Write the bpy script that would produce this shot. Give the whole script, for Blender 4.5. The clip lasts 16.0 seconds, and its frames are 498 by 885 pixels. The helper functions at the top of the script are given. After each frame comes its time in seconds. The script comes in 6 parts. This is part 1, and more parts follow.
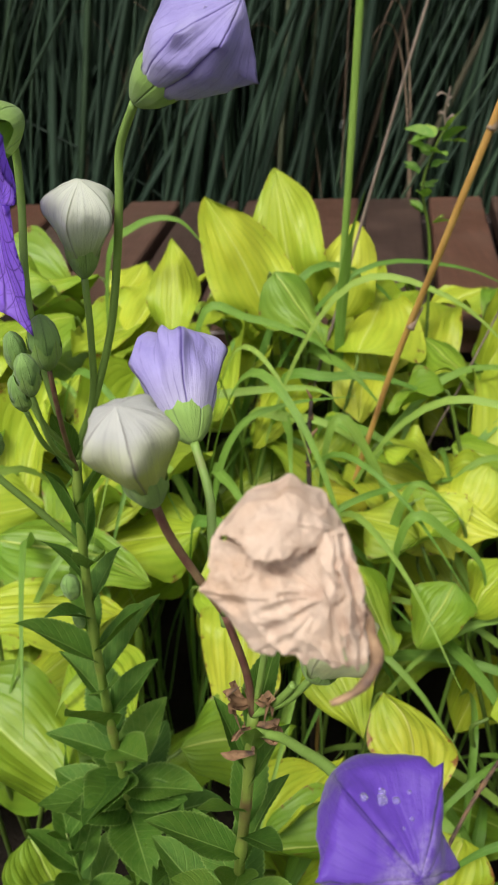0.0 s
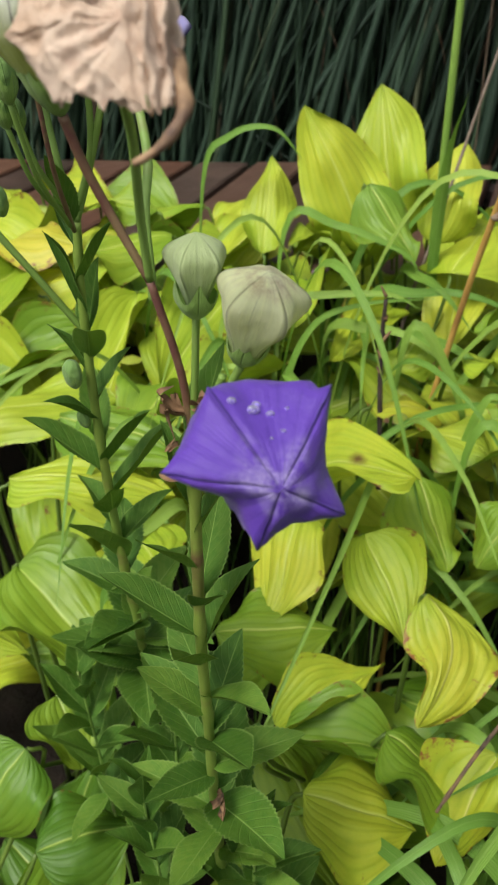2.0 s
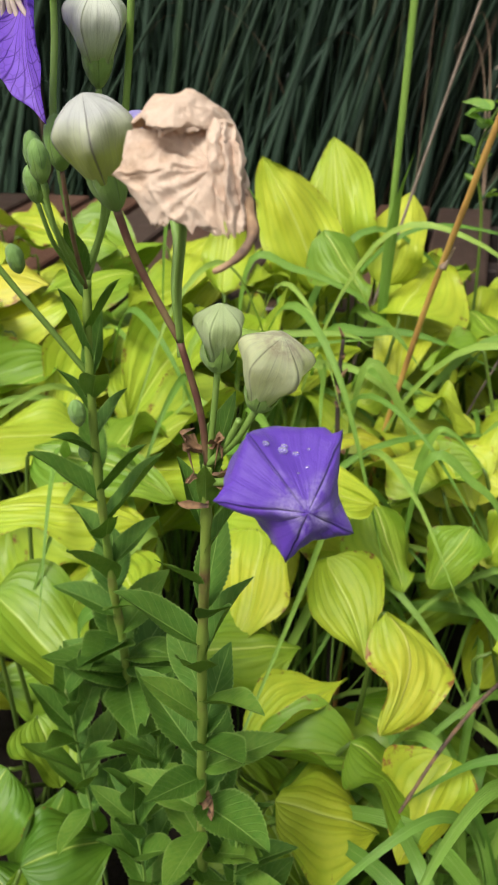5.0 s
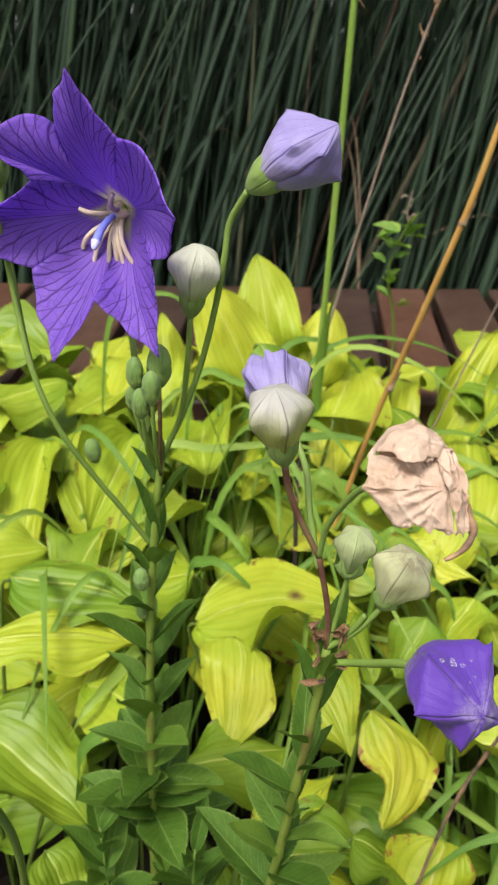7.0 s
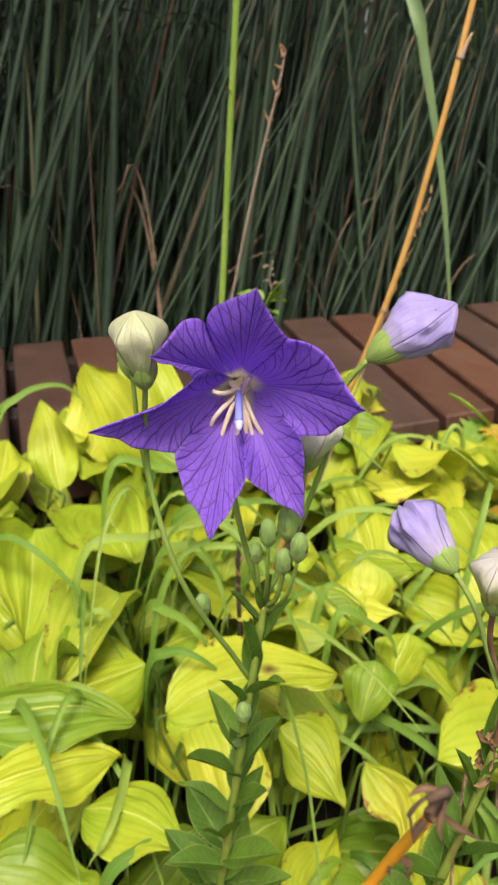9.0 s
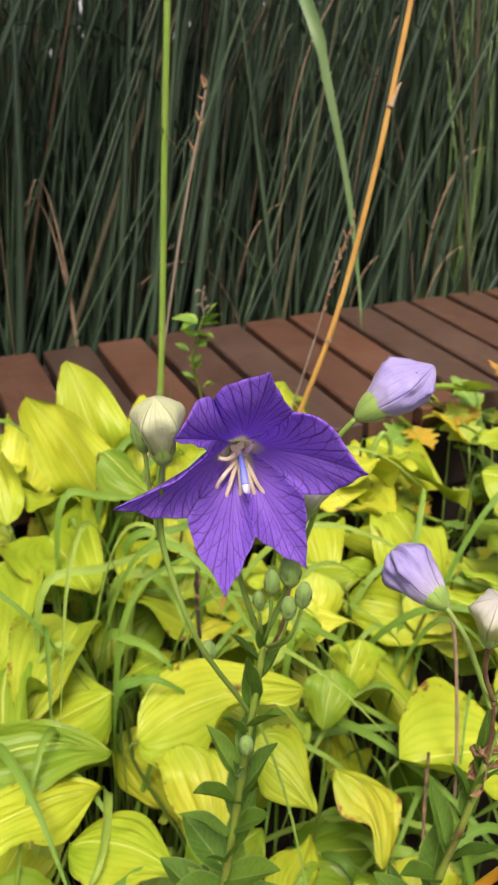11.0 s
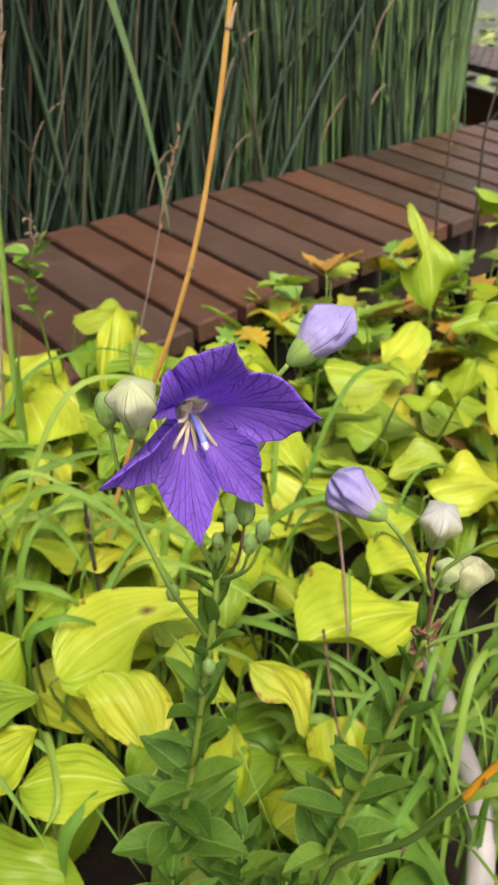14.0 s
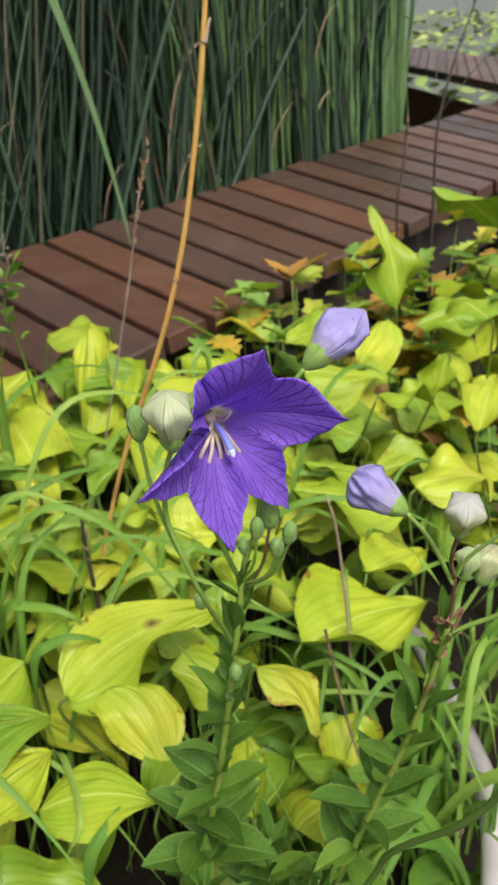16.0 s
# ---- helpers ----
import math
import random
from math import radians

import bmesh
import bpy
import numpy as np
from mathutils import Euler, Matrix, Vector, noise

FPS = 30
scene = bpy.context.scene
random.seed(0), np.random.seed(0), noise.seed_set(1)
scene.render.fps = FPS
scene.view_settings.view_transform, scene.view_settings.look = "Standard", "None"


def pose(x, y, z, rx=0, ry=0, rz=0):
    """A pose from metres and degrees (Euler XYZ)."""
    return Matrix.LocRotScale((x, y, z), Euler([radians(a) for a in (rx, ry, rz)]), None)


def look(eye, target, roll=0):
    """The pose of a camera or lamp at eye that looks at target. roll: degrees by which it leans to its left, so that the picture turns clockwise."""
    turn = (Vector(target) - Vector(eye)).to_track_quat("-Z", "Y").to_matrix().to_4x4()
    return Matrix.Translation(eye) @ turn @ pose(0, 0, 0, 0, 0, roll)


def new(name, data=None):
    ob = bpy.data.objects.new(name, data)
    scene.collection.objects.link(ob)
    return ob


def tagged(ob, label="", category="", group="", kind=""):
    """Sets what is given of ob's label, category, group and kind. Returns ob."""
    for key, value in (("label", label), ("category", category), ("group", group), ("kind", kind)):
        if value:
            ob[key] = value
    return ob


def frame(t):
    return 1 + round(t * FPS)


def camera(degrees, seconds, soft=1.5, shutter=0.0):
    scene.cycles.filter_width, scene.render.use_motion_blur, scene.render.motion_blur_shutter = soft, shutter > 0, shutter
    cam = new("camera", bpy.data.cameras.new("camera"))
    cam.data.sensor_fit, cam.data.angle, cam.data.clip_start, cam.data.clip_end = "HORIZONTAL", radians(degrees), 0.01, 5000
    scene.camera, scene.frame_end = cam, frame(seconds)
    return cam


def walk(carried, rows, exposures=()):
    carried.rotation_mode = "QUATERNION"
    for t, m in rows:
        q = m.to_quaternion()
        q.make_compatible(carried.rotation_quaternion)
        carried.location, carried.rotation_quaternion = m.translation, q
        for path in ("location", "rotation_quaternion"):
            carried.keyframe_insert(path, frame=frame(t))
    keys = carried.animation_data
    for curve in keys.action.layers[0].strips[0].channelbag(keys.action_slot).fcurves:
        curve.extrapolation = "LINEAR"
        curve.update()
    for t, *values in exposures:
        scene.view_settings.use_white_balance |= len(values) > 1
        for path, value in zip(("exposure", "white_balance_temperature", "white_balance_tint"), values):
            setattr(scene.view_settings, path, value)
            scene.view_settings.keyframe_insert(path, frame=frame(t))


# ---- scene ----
# Camera and walk
cam = camera(34.0, 16.0, soft=1.9)
cam.data.dof.use_dof = True
cam.data.dof.focus_distance = 0.2
cam.data.dof.aperture_fstop = 62.0
PATH = [
    (0, (0.0257, 0.0105, 0.6128), (-0.1611, 1.763, -0.3325), -1.94),
    (0.5, (0.046, -0.0004, 0.6023), (-0.2072, 1.7515, -0.3287), -1.82),
    (1, (0.0652, -0.0134, 0.5837), (-0.3003, 1.7231, -0.3388), -2.27),
    (1.5, (0.0695, -0.0139, 0.5571), (-0.3724, 1.7043, -0.3663), -1.88),
    (2, (0.0634, -0.0015, 0.5516), (-0.4226, 1.6952, -0.3891), -1.69),
    (2.5, (0.0661, 0.0057, 0.5541), (-0.4384, 1.6937, -0.3927), -1.25),
    (3, (0.0722, -0.0007, 0.5606), (-0.4219, 1.6894, -0.3879), -1.73),
    (5.5, (0.045, -0.0357, 0.5715), (-0.2309, 1.7519, -0.2821), 0.72),
    (6, (0.0314, -0.0413, 0.5849), (-0.1402, 1.7729, -0.2393), 1.04),
    (6.5, (0.0136, -0.0511, 0.6035), (-0.0614, 1.7866, -0.1822), 1.35),
    (7, (-0.0088, -0.0549, 0.6174), (-0.0445, 1.7963, -0.1389), 0.97),
    (7.5, (-0.034, -0.0472, 0.6242), (0.0122, 1.8173, -0.0979), 1.52),
    (8, (-0.0593, -0.0384, 0.6412), (0.1054, 1.82, -0.0793), 0.79),
    (8.5, (-0.0766, -0.0444, 0.661), (0.2505, 1.7981, -0.0449), -0.66),
    (9, (-0.1243, -0.0416, 0.6645), (0.4076, 1.7508, -0.0456), -1.01),
    (9.5, (-0.1402, -0.0481, 0.6751), (0.512, 1.7077, -0.026), -1.73),
    (12, (-0.1698, -0.035, 0.6939), (0.6124, 1.6253, -0.1008), -1.21),
    (12.5, (-0.176, -0.0343, 0.698), (0.6437, 1.5645, -0.1806), -0.62),
    (13, (-0.1813, -0.037, 0.7185), (0.687, 1.5039, -0.215), -1.29),
    (13.5, (-0.1931, -0.0364, 0.7192), (0.7691, 1.4284, -0.2445), -3.55),
    (14, (-0.204, -0.0212, 0.7227), (0.8757, 1.3463, -0.2591), -3.92),
    (14.5, (-0.2219, -0.0177, 0.7227), (0.9151, 1.3019, -0.2601), -4.63),
    (15, (-0.2296, -0.0174, 0.7257), (0.9215, 1.2935, -0.2522), -5.49),
    (15.5, (-0.2314, -0.0115, 0.7292), (0.925, 1.2977, -0.2448), -5.97),
    (16, (-0.2248, -0.0096, 0.7265), (0.9328, 1.2999, -0.2458), -6.07),
]
walk(cam, [(t, look(eye, target, roll)) for t, eye, target, roll in PATH], exposures=[(0.0, 0.48, 6450, 12), (1.0, 0.53, 6420, 10), (2.0, 0.48, 6400, 9), (2.5, 0.50, 6400, 8), (3.0, 0.68, 6400, 8), (6.0, 0.63, 6550, 12), (7.5, 0.72, 6800, 17), (8.5, 0.82, 7150, 21), (9.5, 0.80, 7200, 21), (12.5, 0.82, 7350, 20), (13.5, 0.83, 7150, 18), (14.0, 0.78, 7000, 16), (14.5, 0.63, 6800, 14), (16.0, 0.63, 6500, 12)])

# World: a bright overcast sky with a weak, wide sun
world = bpy.data.worlds.new("world")
scene.world = world
world.use_nodes = True
wn = world.node_tree
sky = wn.nodes.new("ShaderNodeTexSky")
sky.sky_type = "NISHITA"
sky.sun_disc = False
sky.sun_elevation = radians(55)
sky.sun_rotation = radians(200)
sky.dust_density = 4.0
sky.ozone_density = 1.0
haze = wn.nodes.new("ShaderNodeHueSaturation")
haze.inputs["Saturation"].default_value = 0.3
wn.links.new(sky.outputs["Color"], haze.inputs["Color"])
wn.links.new(haze.outputs["Color"], wn.nodes["Background"].inputs["Color"])
wn.nodes["Background"].inputs["Strength"].default_value = 0.11
sun_data = bpy.data.lights.new("sun", "SUN")
sun_data.energy = 2.2
sun_data.angle = radians(18)
sun_data.color = (1.0, 0.97, 0.92)
sun = new("sun", sun_data)
sun.matrix_world = look((-0.61, -1.62, 2.47), (0, 0, 0))


# Geometry helpers
class Geo:
    """Vertices, faces and one (u, v) for each vertex."""

    def __init__(self):
        self.v, self.f, self.uv, self.m = [], [], [], []

    def add(self, verts, faces, uvs=None, slot=0):
        n = len(self.v)
        self.v += [tuple(p) for p in verts]
        self.f += [tuple(n + i for i in f) for f in faces]
        self.uv += list(uvs) if uvs else [(0.0, 0.0)] * len(verts)
        self.m += [slot] * len(faces)
        return self


ORIGIN = {}


def make_mesh(name, geo, material, shift=(0, 0, 0), smooth=True):
    me = bpy.data.meshes.new(name)
    sx, sy, sz = shift
    me.from_pydata([(x - sx, y - sy, z - sz) for x, y, z in geo.v], [], geo.f)
    layer = me.uv_layers.new(name="UVMap")
    idx = np.zeros(len(me.loops), dtype=np.int32)
    me.loops.foreach_get("vertex_index", idx)
    layer.data.foreach_set("uv", np.array(geo.uv, dtype=np.float32)[idx].ravel())
    for m in material if isinstance(material, (list, tuple)) else [material]:
        me.materials.append(m)
    me.polygons.foreach_set("material_index", geo.m)
    me.polygons.foreach_set("use_smooth", [smooth] * len(me.polygons))
    me.update()
    return me


def thing(name, at, label, category, group="", kind=""):
    ob = new(name)
    ob.empty_display_size = 0.01
    ob.location = at
    ORIGIN[ob.name] = Vector(at)
    return tagged(ob, label, category, group, kind)


def part(name, geo, material, parent, label="", smooth=True):
    at = ORIGIN[parent.name]
    ob = new(name, make_mesh(name, geo, material, at, smooth))
    ob.parent = parent
    ORIGIN[ob.name] = at
    return tagged(ob, label)


def placed(name, me, matrix, parent, label=""):
    ob = new(name, me)
    ob.parent = parent
    ob.matrix_basis = Matrix.Translation(-ORIGIN[parent.name]) @ matrix
    ORIGIN[ob.name] = ORIGIN[parent.name]
    return tagged(ob, label)


def solo(name, geo, material, label, category, group="", kind="", smooth=True):
    ob = new(name, make_mesh(name, geo, material, (0, 0, 0), smooth))
    ORIGIN[ob.name] = Vector((0, 0, 0))
    return tagged(ob, label, category, group, kind)


def smooth_path(points, steps=6):
    p = [Vector(q) for q in points]
    p = [p[0] * 2 - p[1]] + p + [p[-1] * 2 - p[-2]]
    out = []
    for i in range(1, len(p) - 2):
        for k in range(steps):
            t = k / steps
            a, b, c, d = p[i - 1], p[i], p[i + 1], p[i + 2]
            out.append(0.5 * (2 * b + (c - a) * t + (2 * a - 5 * b + 4 * c - d) * t * t + (3 * b - a - 3 * c + d) * t ** 3))
    out.append(p[-2].copy())
    return out


def tube(geo, points, r0, r1=None, sides=8, steps=6, knots=0.0, bump=0.0, slot=0):
    """A tapered round stalk along a smoothed line, with swollen nodes every knots metres."""
    r1 = r0 if r1 is None else r1
    path = smooth_path(points, steps) if steps > 1 else [Vector(q) for q in points]
    n = len(path)
    verts, uvs, faces = [], [], []
    side = None
    run = 0.0
    for i, q in enumerate(path):
        d = (path[min(i + 1, n - 1)] - path[max(i - 1, 0)]).normalized()
        if side is None:
            side = d.orthogonal().normalized()
        side = (side - d * side.dot(d)).normalized()
        up = d.cross(side)
        if i:
            run += (q - path[i - 1]).length
        r = r0 + (r1 - r0) * i / (n - 1)
        if knots:
            off = abs((run / knots) % 1.0 - 0.5)
            r *= 1 + bump * max(0.0, 1 - off * knots / 0.0025)
        for k in range(sides):
            a = 2 * math.pi * k / sides
            verts.append(q + (side * math.cos(a) + up * math.sin(a)) * r)
            uvs.append((k / sides, run * 10))
    for i in range(n - 1):
        for k in range(sides):
            a, b = i * sides + k, i * sides + (k + 1) % sides
            faces.append((a, b, b + sides, a + sides))
    faces.append(tuple(range(sides))[::-1])
    faces.append(tuple(range((n - 1) * sides, n * sides)))
    geo.add(verts, faces, uvs, slot)
    return path


def sheet(geo, nu, nv, fn, closed=False, slot=0):
    """A grid of nu x nv cells over fn(u, v) for u, v from 0 to 1."""
    verts, uvs, faces = [], [], []
    cols = nu if closed else nu + 1
    for j in range(nv + 1):
        for i in range(cols):
            u, v = i / nu, j / nv
            verts.append(fn(u, v))
            uvs.append((u, v))
    for j in range(nv):
        for i in range(nu):
            a, b = j * cols + i, j * cols + (i + 1) % cols
            faces.append((a, b, b + cols, a + cols))
    geo.add(verts, faces, uvs, slot)


def frame_of(axis, up=(0, 0, 1)):
    z = Vector(axis).normalized()
    x = Vector(up).cross(z)
    x = x.normalized() if x.length > 1e-4 else z.orthogonal().normalized()
    return x, z.cross(x), z


def bezier_blade(geo, points, width, sides=2, slot=0, fold=0.15, taper=0.85, twist=0.0):
    """An arching grass blade: a folded strip along a smoothed line, thick at its keel."""
    path = smooth_path(points, 6)
    n = len(path)
    verts, uvs, faces = [], [], []
    for i, q in enumerate(path):
        d = (path[min(i + 1, n - 1)] - path[max(i - 1, 0)]).normalized()
        s = d.cross(Vector((0, 0, 1)))
        s = s.normalized() if s.length > 1e-3 else Vector((1, 0, 0))
        up = s.cross(d)
        lean = math.copysign(twist, s.y)
        s, up = s * math.cos(lean) + up * math.sin(lean), up * math.cos(lean) - s * math.sin(lean)
        t = i / (n - 1)
        w = width * (0.3 + 0.7 * min(1, t * 2)) * max(0.02, 1 - max(0, (t - 1 + taper) / taper) ** 2.2)
        for k, (a, h) in enumerate(((-0.5, fold), (-0.25, fold * 0.3), (0, 0), (0.25, fold * 0.3), (0.5, fold))):
            verts.append(q + s * a * w + up * h * w)
            uvs.append((a + 0.5, t))
    for i in range(n - 1):
        for k in range(4):
            a = i * 5 + k
            faces.append((a, a + 1, a + 6, a + 5))
    geo.add(verts, faces, uvs, slot)


# Materials
def material(name, rough=0.6, spec=0.4, metal=0.0):
    m = bpy.data.materials.new(name)
    m.use_nodes = True
    b = m.node_tree.nodes["Principled BSDF"]
    b.inputs["Roughness"].default_value = rough
    b.inputs["Specular IOR Level"].default_value = spec
    b.inputs["Metallic"].default_value = metal
    return m, m.node_tree, b


def node(tree, kind, **values):
    n = tree.nodes.new(kind)
    for key, value in values.items():
        n.inputs[key.replace("_", " ")].default_value = value
    return n


def noise_tex(tree, scale, detail=4.0, rough=0.55, coord="Object", stretch=(1, 1, 1)):
    tc = tree.nodes.new("ShaderNodeTexCoord")
    mp = tree.nodes.new("ShaderNodeMapping")
    mp.inputs["Scale"].default_value = stretch
    tree.links.new(tc.outputs[coord], mp.inputs["Vector"])
    n = node(tree, "ShaderNodeTexNoise", Scale=scale, Detail=detail, Roughness=rough)
    tree.links.new(mp.outputs["Vector"], n.inputs["Vector"])
    return n.outputs["Fac"]


def ramp(tree, fac, stops):
    r = tree.nodes.new("ShaderNodeValToRGB")
    el = r.color_ramp.elements
    while len(el) < len(stops):
        el.new(0.5)
    for e, (pos, col) in zip(el, stops):
        e.position, e.color = pos, (*col, 1) if len(col) == 3 else col
    tree.links.new(fac, r.inputs["Fac"])
    return r.outputs["Color"]


def mix(tree, fac, a, b, blend="MIX"):
    m = tree.nodes.new("ShaderNodeMix")
    m.data_type, m.blend_type = "RGBA", blend
    for slot, v in ((0, fac), (6, a), (7, b)):
        if isinstance(v, bpy.types.NodeSocket):
            tree.links.new(v, m.inputs[slot])
        elif slot == 0:
            m.inputs[0].default_value = v
        else:
            m.inputs[slot].default_value = (*v, 1)
    return m.outputs[2]


def calc(tree, op, a, b=0.0, c=0.0, clamp=False):
    m = tree.nodes.new("ShaderNodeMath")
    m.operation, m.use_clamp = op, clamp
    for slot, v in enumerate((a, b, c)):
        if isinstance(v, bpy.types.NodeSocket):
            tree.links.new(v, m.inputs[slot])
        else:
            m.inputs[slot].default_value = v
    return m.outputs[0]


def uv_split(tree):
    u = tree.nodes.new("ShaderNodeUVMap")
    s = tree.nodes.new("ShaderNodeSeparateXYZ")
    tree.links.new(u.outputs["UV"], s.inputs[0])
    return s.outputs[0], s.outputs[1]


def relief(tree, bsdf, height, strength=0.3, distance=0.001):
    b = tree.nodes.new("ShaderNodeBump")
    b.inputs["Strength"].default_value, b.inputs["Distance"].default_value = strength, distance
    tree.links.new(height, b.inputs["Height"])
    tree.links.new(b.outputs["Normal"], bsdf.inputs["Normal"])


def thin(m, tree, bsdf, colour, amount, tint=(1, 1, 1)):
    """Lets light pass through a leaf or petal."""
    t = tree.nodes.new("ShaderNodeBsdfTranslucent")
    tinted = mix(tree, 1.0, colour, tint, "MULTIPLY")
    tree.links.new(tinted, t.inputs["Color"])
    x = tree.nodes.new("ShaderNodeMixShader")
    x.inputs[0].default_value = amount
    out = tree.nodes["Material Output"]
    tree.links.new(bsdf.outputs[0], x.inputs[1])
    tree.links.new(t.outputs[0], x.inputs[2])
    tree.links.new(x.outputs[0], out.inputs["Surface"])


def line_mask(tree, value, period, width):
    """1 on thin lines at whole multiples of period, with soft sides."""
    d = calc(tree, "PINGPONG", value, period * 0.5)
    return calc(tree, "SUBTRACT", 1.0, calc(tree, "DIVIDE", d, width), clamp=True)


def random_of(tree, island=False):
    if island:
        return tree.nodes.new("ShaderNodeNewGeometry").outputs["Random Per Island"]
    return tree.nodes.new("ShaderNodeObjectInfo").outputs["Random"]


def leaf_material(name, stops, veins, rough, vein_tint, through_light=0.3, spots=0.0, scale=60.0, brown=(0.16, 0.07, 0.02), across=False, edge=0.0, vein_amount=0.3, gloss=0.35, mark=None):
    m, t, b = material(name, rough, gloss)
    u, v = uv_split(t)
    base = ramp(t, random_of(t), stops)
    base = mix(t, calc(t, "MULTIPLY", calc(t, "SUBTRACT", 0.55, v, clamp=True), 0.9), base, mix(t, 1.0, base, (0.66, 0.86, 0.8), "MULTIPLY"))
    cloud = noise_tex(t, scale, 3)
    base = mix(t, calc(t, "MULTIPLY", cloud, 0.55), base, mix(t, 1.0, base, (0.62, 0.8, 0.6), "MULTIPLY"))
    patch = calc(t, "MULTIPLY", calc(t, "SUBTRACT", noise_tex(t, scale * 0.09, 2), 0.42), 4.0, clamp=True)
    base = mix(t, calc(t, "MULTIPLY", patch, 0.6), base, mix(t, 1.0, base, (0.62, 0.82, 0.7), "MULTIPLY"))
    c = calc(t, "SUBTRACT", u, 0.5)
    a = calc(t, "ABSOLUTE", c)
    mid = calc(t, "SUBTRACT", 1.0, calc(t, "DIVIDE", a, 0.022), clamp=True)
    if across:
        value = calc(t, "SUBTRACT", v, calc(t, "MULTIPLY", a, 0.55))
        lines = line_mask(t, value, 1.0 / veins, 0.012)
    else:
        lines = calc(t, "POWER", calc(t, "ABSOLUTE", calc(t, "COSINE", calc(t, "MULTIPLY", c, math.pi * veins))), 5.0)
    colour = mix(t, calc(t, "MULTIPLY", lines, vein_amount), base, mix(t, 1.0, base, (0.45, 0.66, 0.4), "MULTIPLY") if not across else vein_tint)
    colour = mix(t, calc(t, "MULTIPLY", mid, 0.7), colour, vein_tint)
    if across:
        hem = calc(t, "MULTIPLY", calc(t, "SUBTRACT", a, 0.455), 30.0, clamp=True)
        colour = mix(t, calc(t, "MULTIPLY", hem, 0.55), colour, vein_tint)
    if spots:
        n = noise_tex(t, scale * 0.5, 5, 0.65)
        rim = calc(t, "MULTIPLY", calc(t, "POWER", calc(t, "MULTIPLY", a, 2.0), 6.0), edge)
        s = calc(t, "MULTIPLY", calc(t, "SUBTRACT", calc(t, "ADD", n, rim), 1.0 - spots), 9.0, clamp=True)
        colour = mix(t, s, colour, brown)
    if mark:
        du, dv = calc(t, "SUBTRACT", u, mark[0]), calc(t, "MULTIPLY", calc(t, "SUBTRACT", v, mark[1]), 1.6)
        far = calc(t, "SQRT", calc(t, "ADD", calc(t, "MULTIPLY", du, du), calc(t, "MULTIPLY", dv, dv)))
        blot = calc(t, "SUBTRACT", 1.6, calc(t, "DIVIDE", calc(t, "ADD", far, calc(t, "MULTIPLY", noise_tex(t, 30.0, 4), 0.05)), mark[2]), clamp=True)
        colour = mix(t, calc(t, "MULTIPLY", blot, 0.9), colour, (0.10, 0.035, 0.015))
    t.links.new(colour, b.inputs["Base Color"])
    fine = noise_tex(t, scale * 12, 3)
    height = calc(t, "ADD", calc(t, "MULTIPLY", lines, -0.6), calc(t, "MULTIPLY", fine, 0.35 if across else 0.2))
    relief(t, b, calc(t, "ADD", height, calc(t, "MULTIPLY", mid, -0.8)), 0.45 if across else 0.5, 0.0008)
    thin(m, t, b, colour, through_light, (1.0, 1.0, 0.55))
    return m


HOSTA = leaf_material("hosta_leaf", [(0.0, (0.18, 0.28, 0.022)), (0.25, (0.31, 0.39, 0.028)), (0.66, (0.45, 0.48, 0.035)), (0.9, (0.52, 0.52, 0.045)), (1.0, (0.19, 0.29, 0.03))], 13, 0.42, (0.56, 0.62, 0.15), 0.13, 0.27, 26.0, edge=0.24, vein_amount=0.20, gloss=0.30)
HOSTA_SPOT = leaf_material("blotched_hosta_leaf", [(0.0, (0.46, 0.55, 0.03)), (1.0, (0.56, 0.58, 0.05))], 13, 0.36, (0.62, 0.68, 0.16), 0.26, 0.27, 26.0, edge=0.22, vein_amount=0.20, mark=(0.44, 0.66, 0.078))
# Greener leaves; the shade they stand in is also put into this colour.
HOSTA_GREEN_SHADED = leaf_material("green_hosta_leaf_shaded", [(0.0, (0.09, 0.175, 0.014)), (0.6, (0.15, 0.245, 0.018)), (1.0, (0.24, 0.32, 0.022))], 13, 0.42, (0.40, 0.50, 0.10), 0.13, 0.25, 26.0, edge=0.22, vein_amount=0.20)
HOSTA_OLD = leaf_material("yellowed_hosta_leaf", [(0.0, (0.46, 0.49, 0.03)), (1.0, (0.60, 0.51, 0.05))], 11, 0.45, (0.66, 0.62, 0.2), 0.22, 0.34, 30.0, (0.25, 0.10, 0.03), edge=0.24, vein_amount=0.20)
BELL_LEAF = leaf_material("bellflower_leaf", [(0.0, (0.065, 0.140, 0.018)), (0.6, (0.105, 0.200, 0.025)), (1.0, (0.165, 0.270, 0.036))], 9, 0.50, (0.27, 0.40, 0.10), 0.24, 0.16, 160.0, (0.28, 0.25, 0.18), True, vein_amount=0.14, gloss=0.20)
GRASS = leaf_material("grass_blade", [(0.0, (0.15, 0.29, 0.045)), (0.6, (0.25, 0.40, 0.065)), (1.0, (0.38, 0.50, 0.10))], 7, 0.4, (0.34, 0.46, 0.14), 0.3, 0.12, 40.0)
HERB = leaf_material("herb_leaf", [(0.0, (0.18, 0.33, 0.06)), (0.35, (0.30, 0.44, 0.06)), (0.6, (0.48, 0.52, 0.06)), (0.76, (0.66, 0.50, 0.04)), (0.86, (0.62, 0.30, 0.04)), (0.94, (0.40, 0.18, 0.06)), (1.0, (0.20, 0.11, 0.06))], 7, 0.5, (0.4, 0.5, 0.15), 0.28, 0.22, 60.0, (0.3, 0.12, 0.04), True, 0.2)


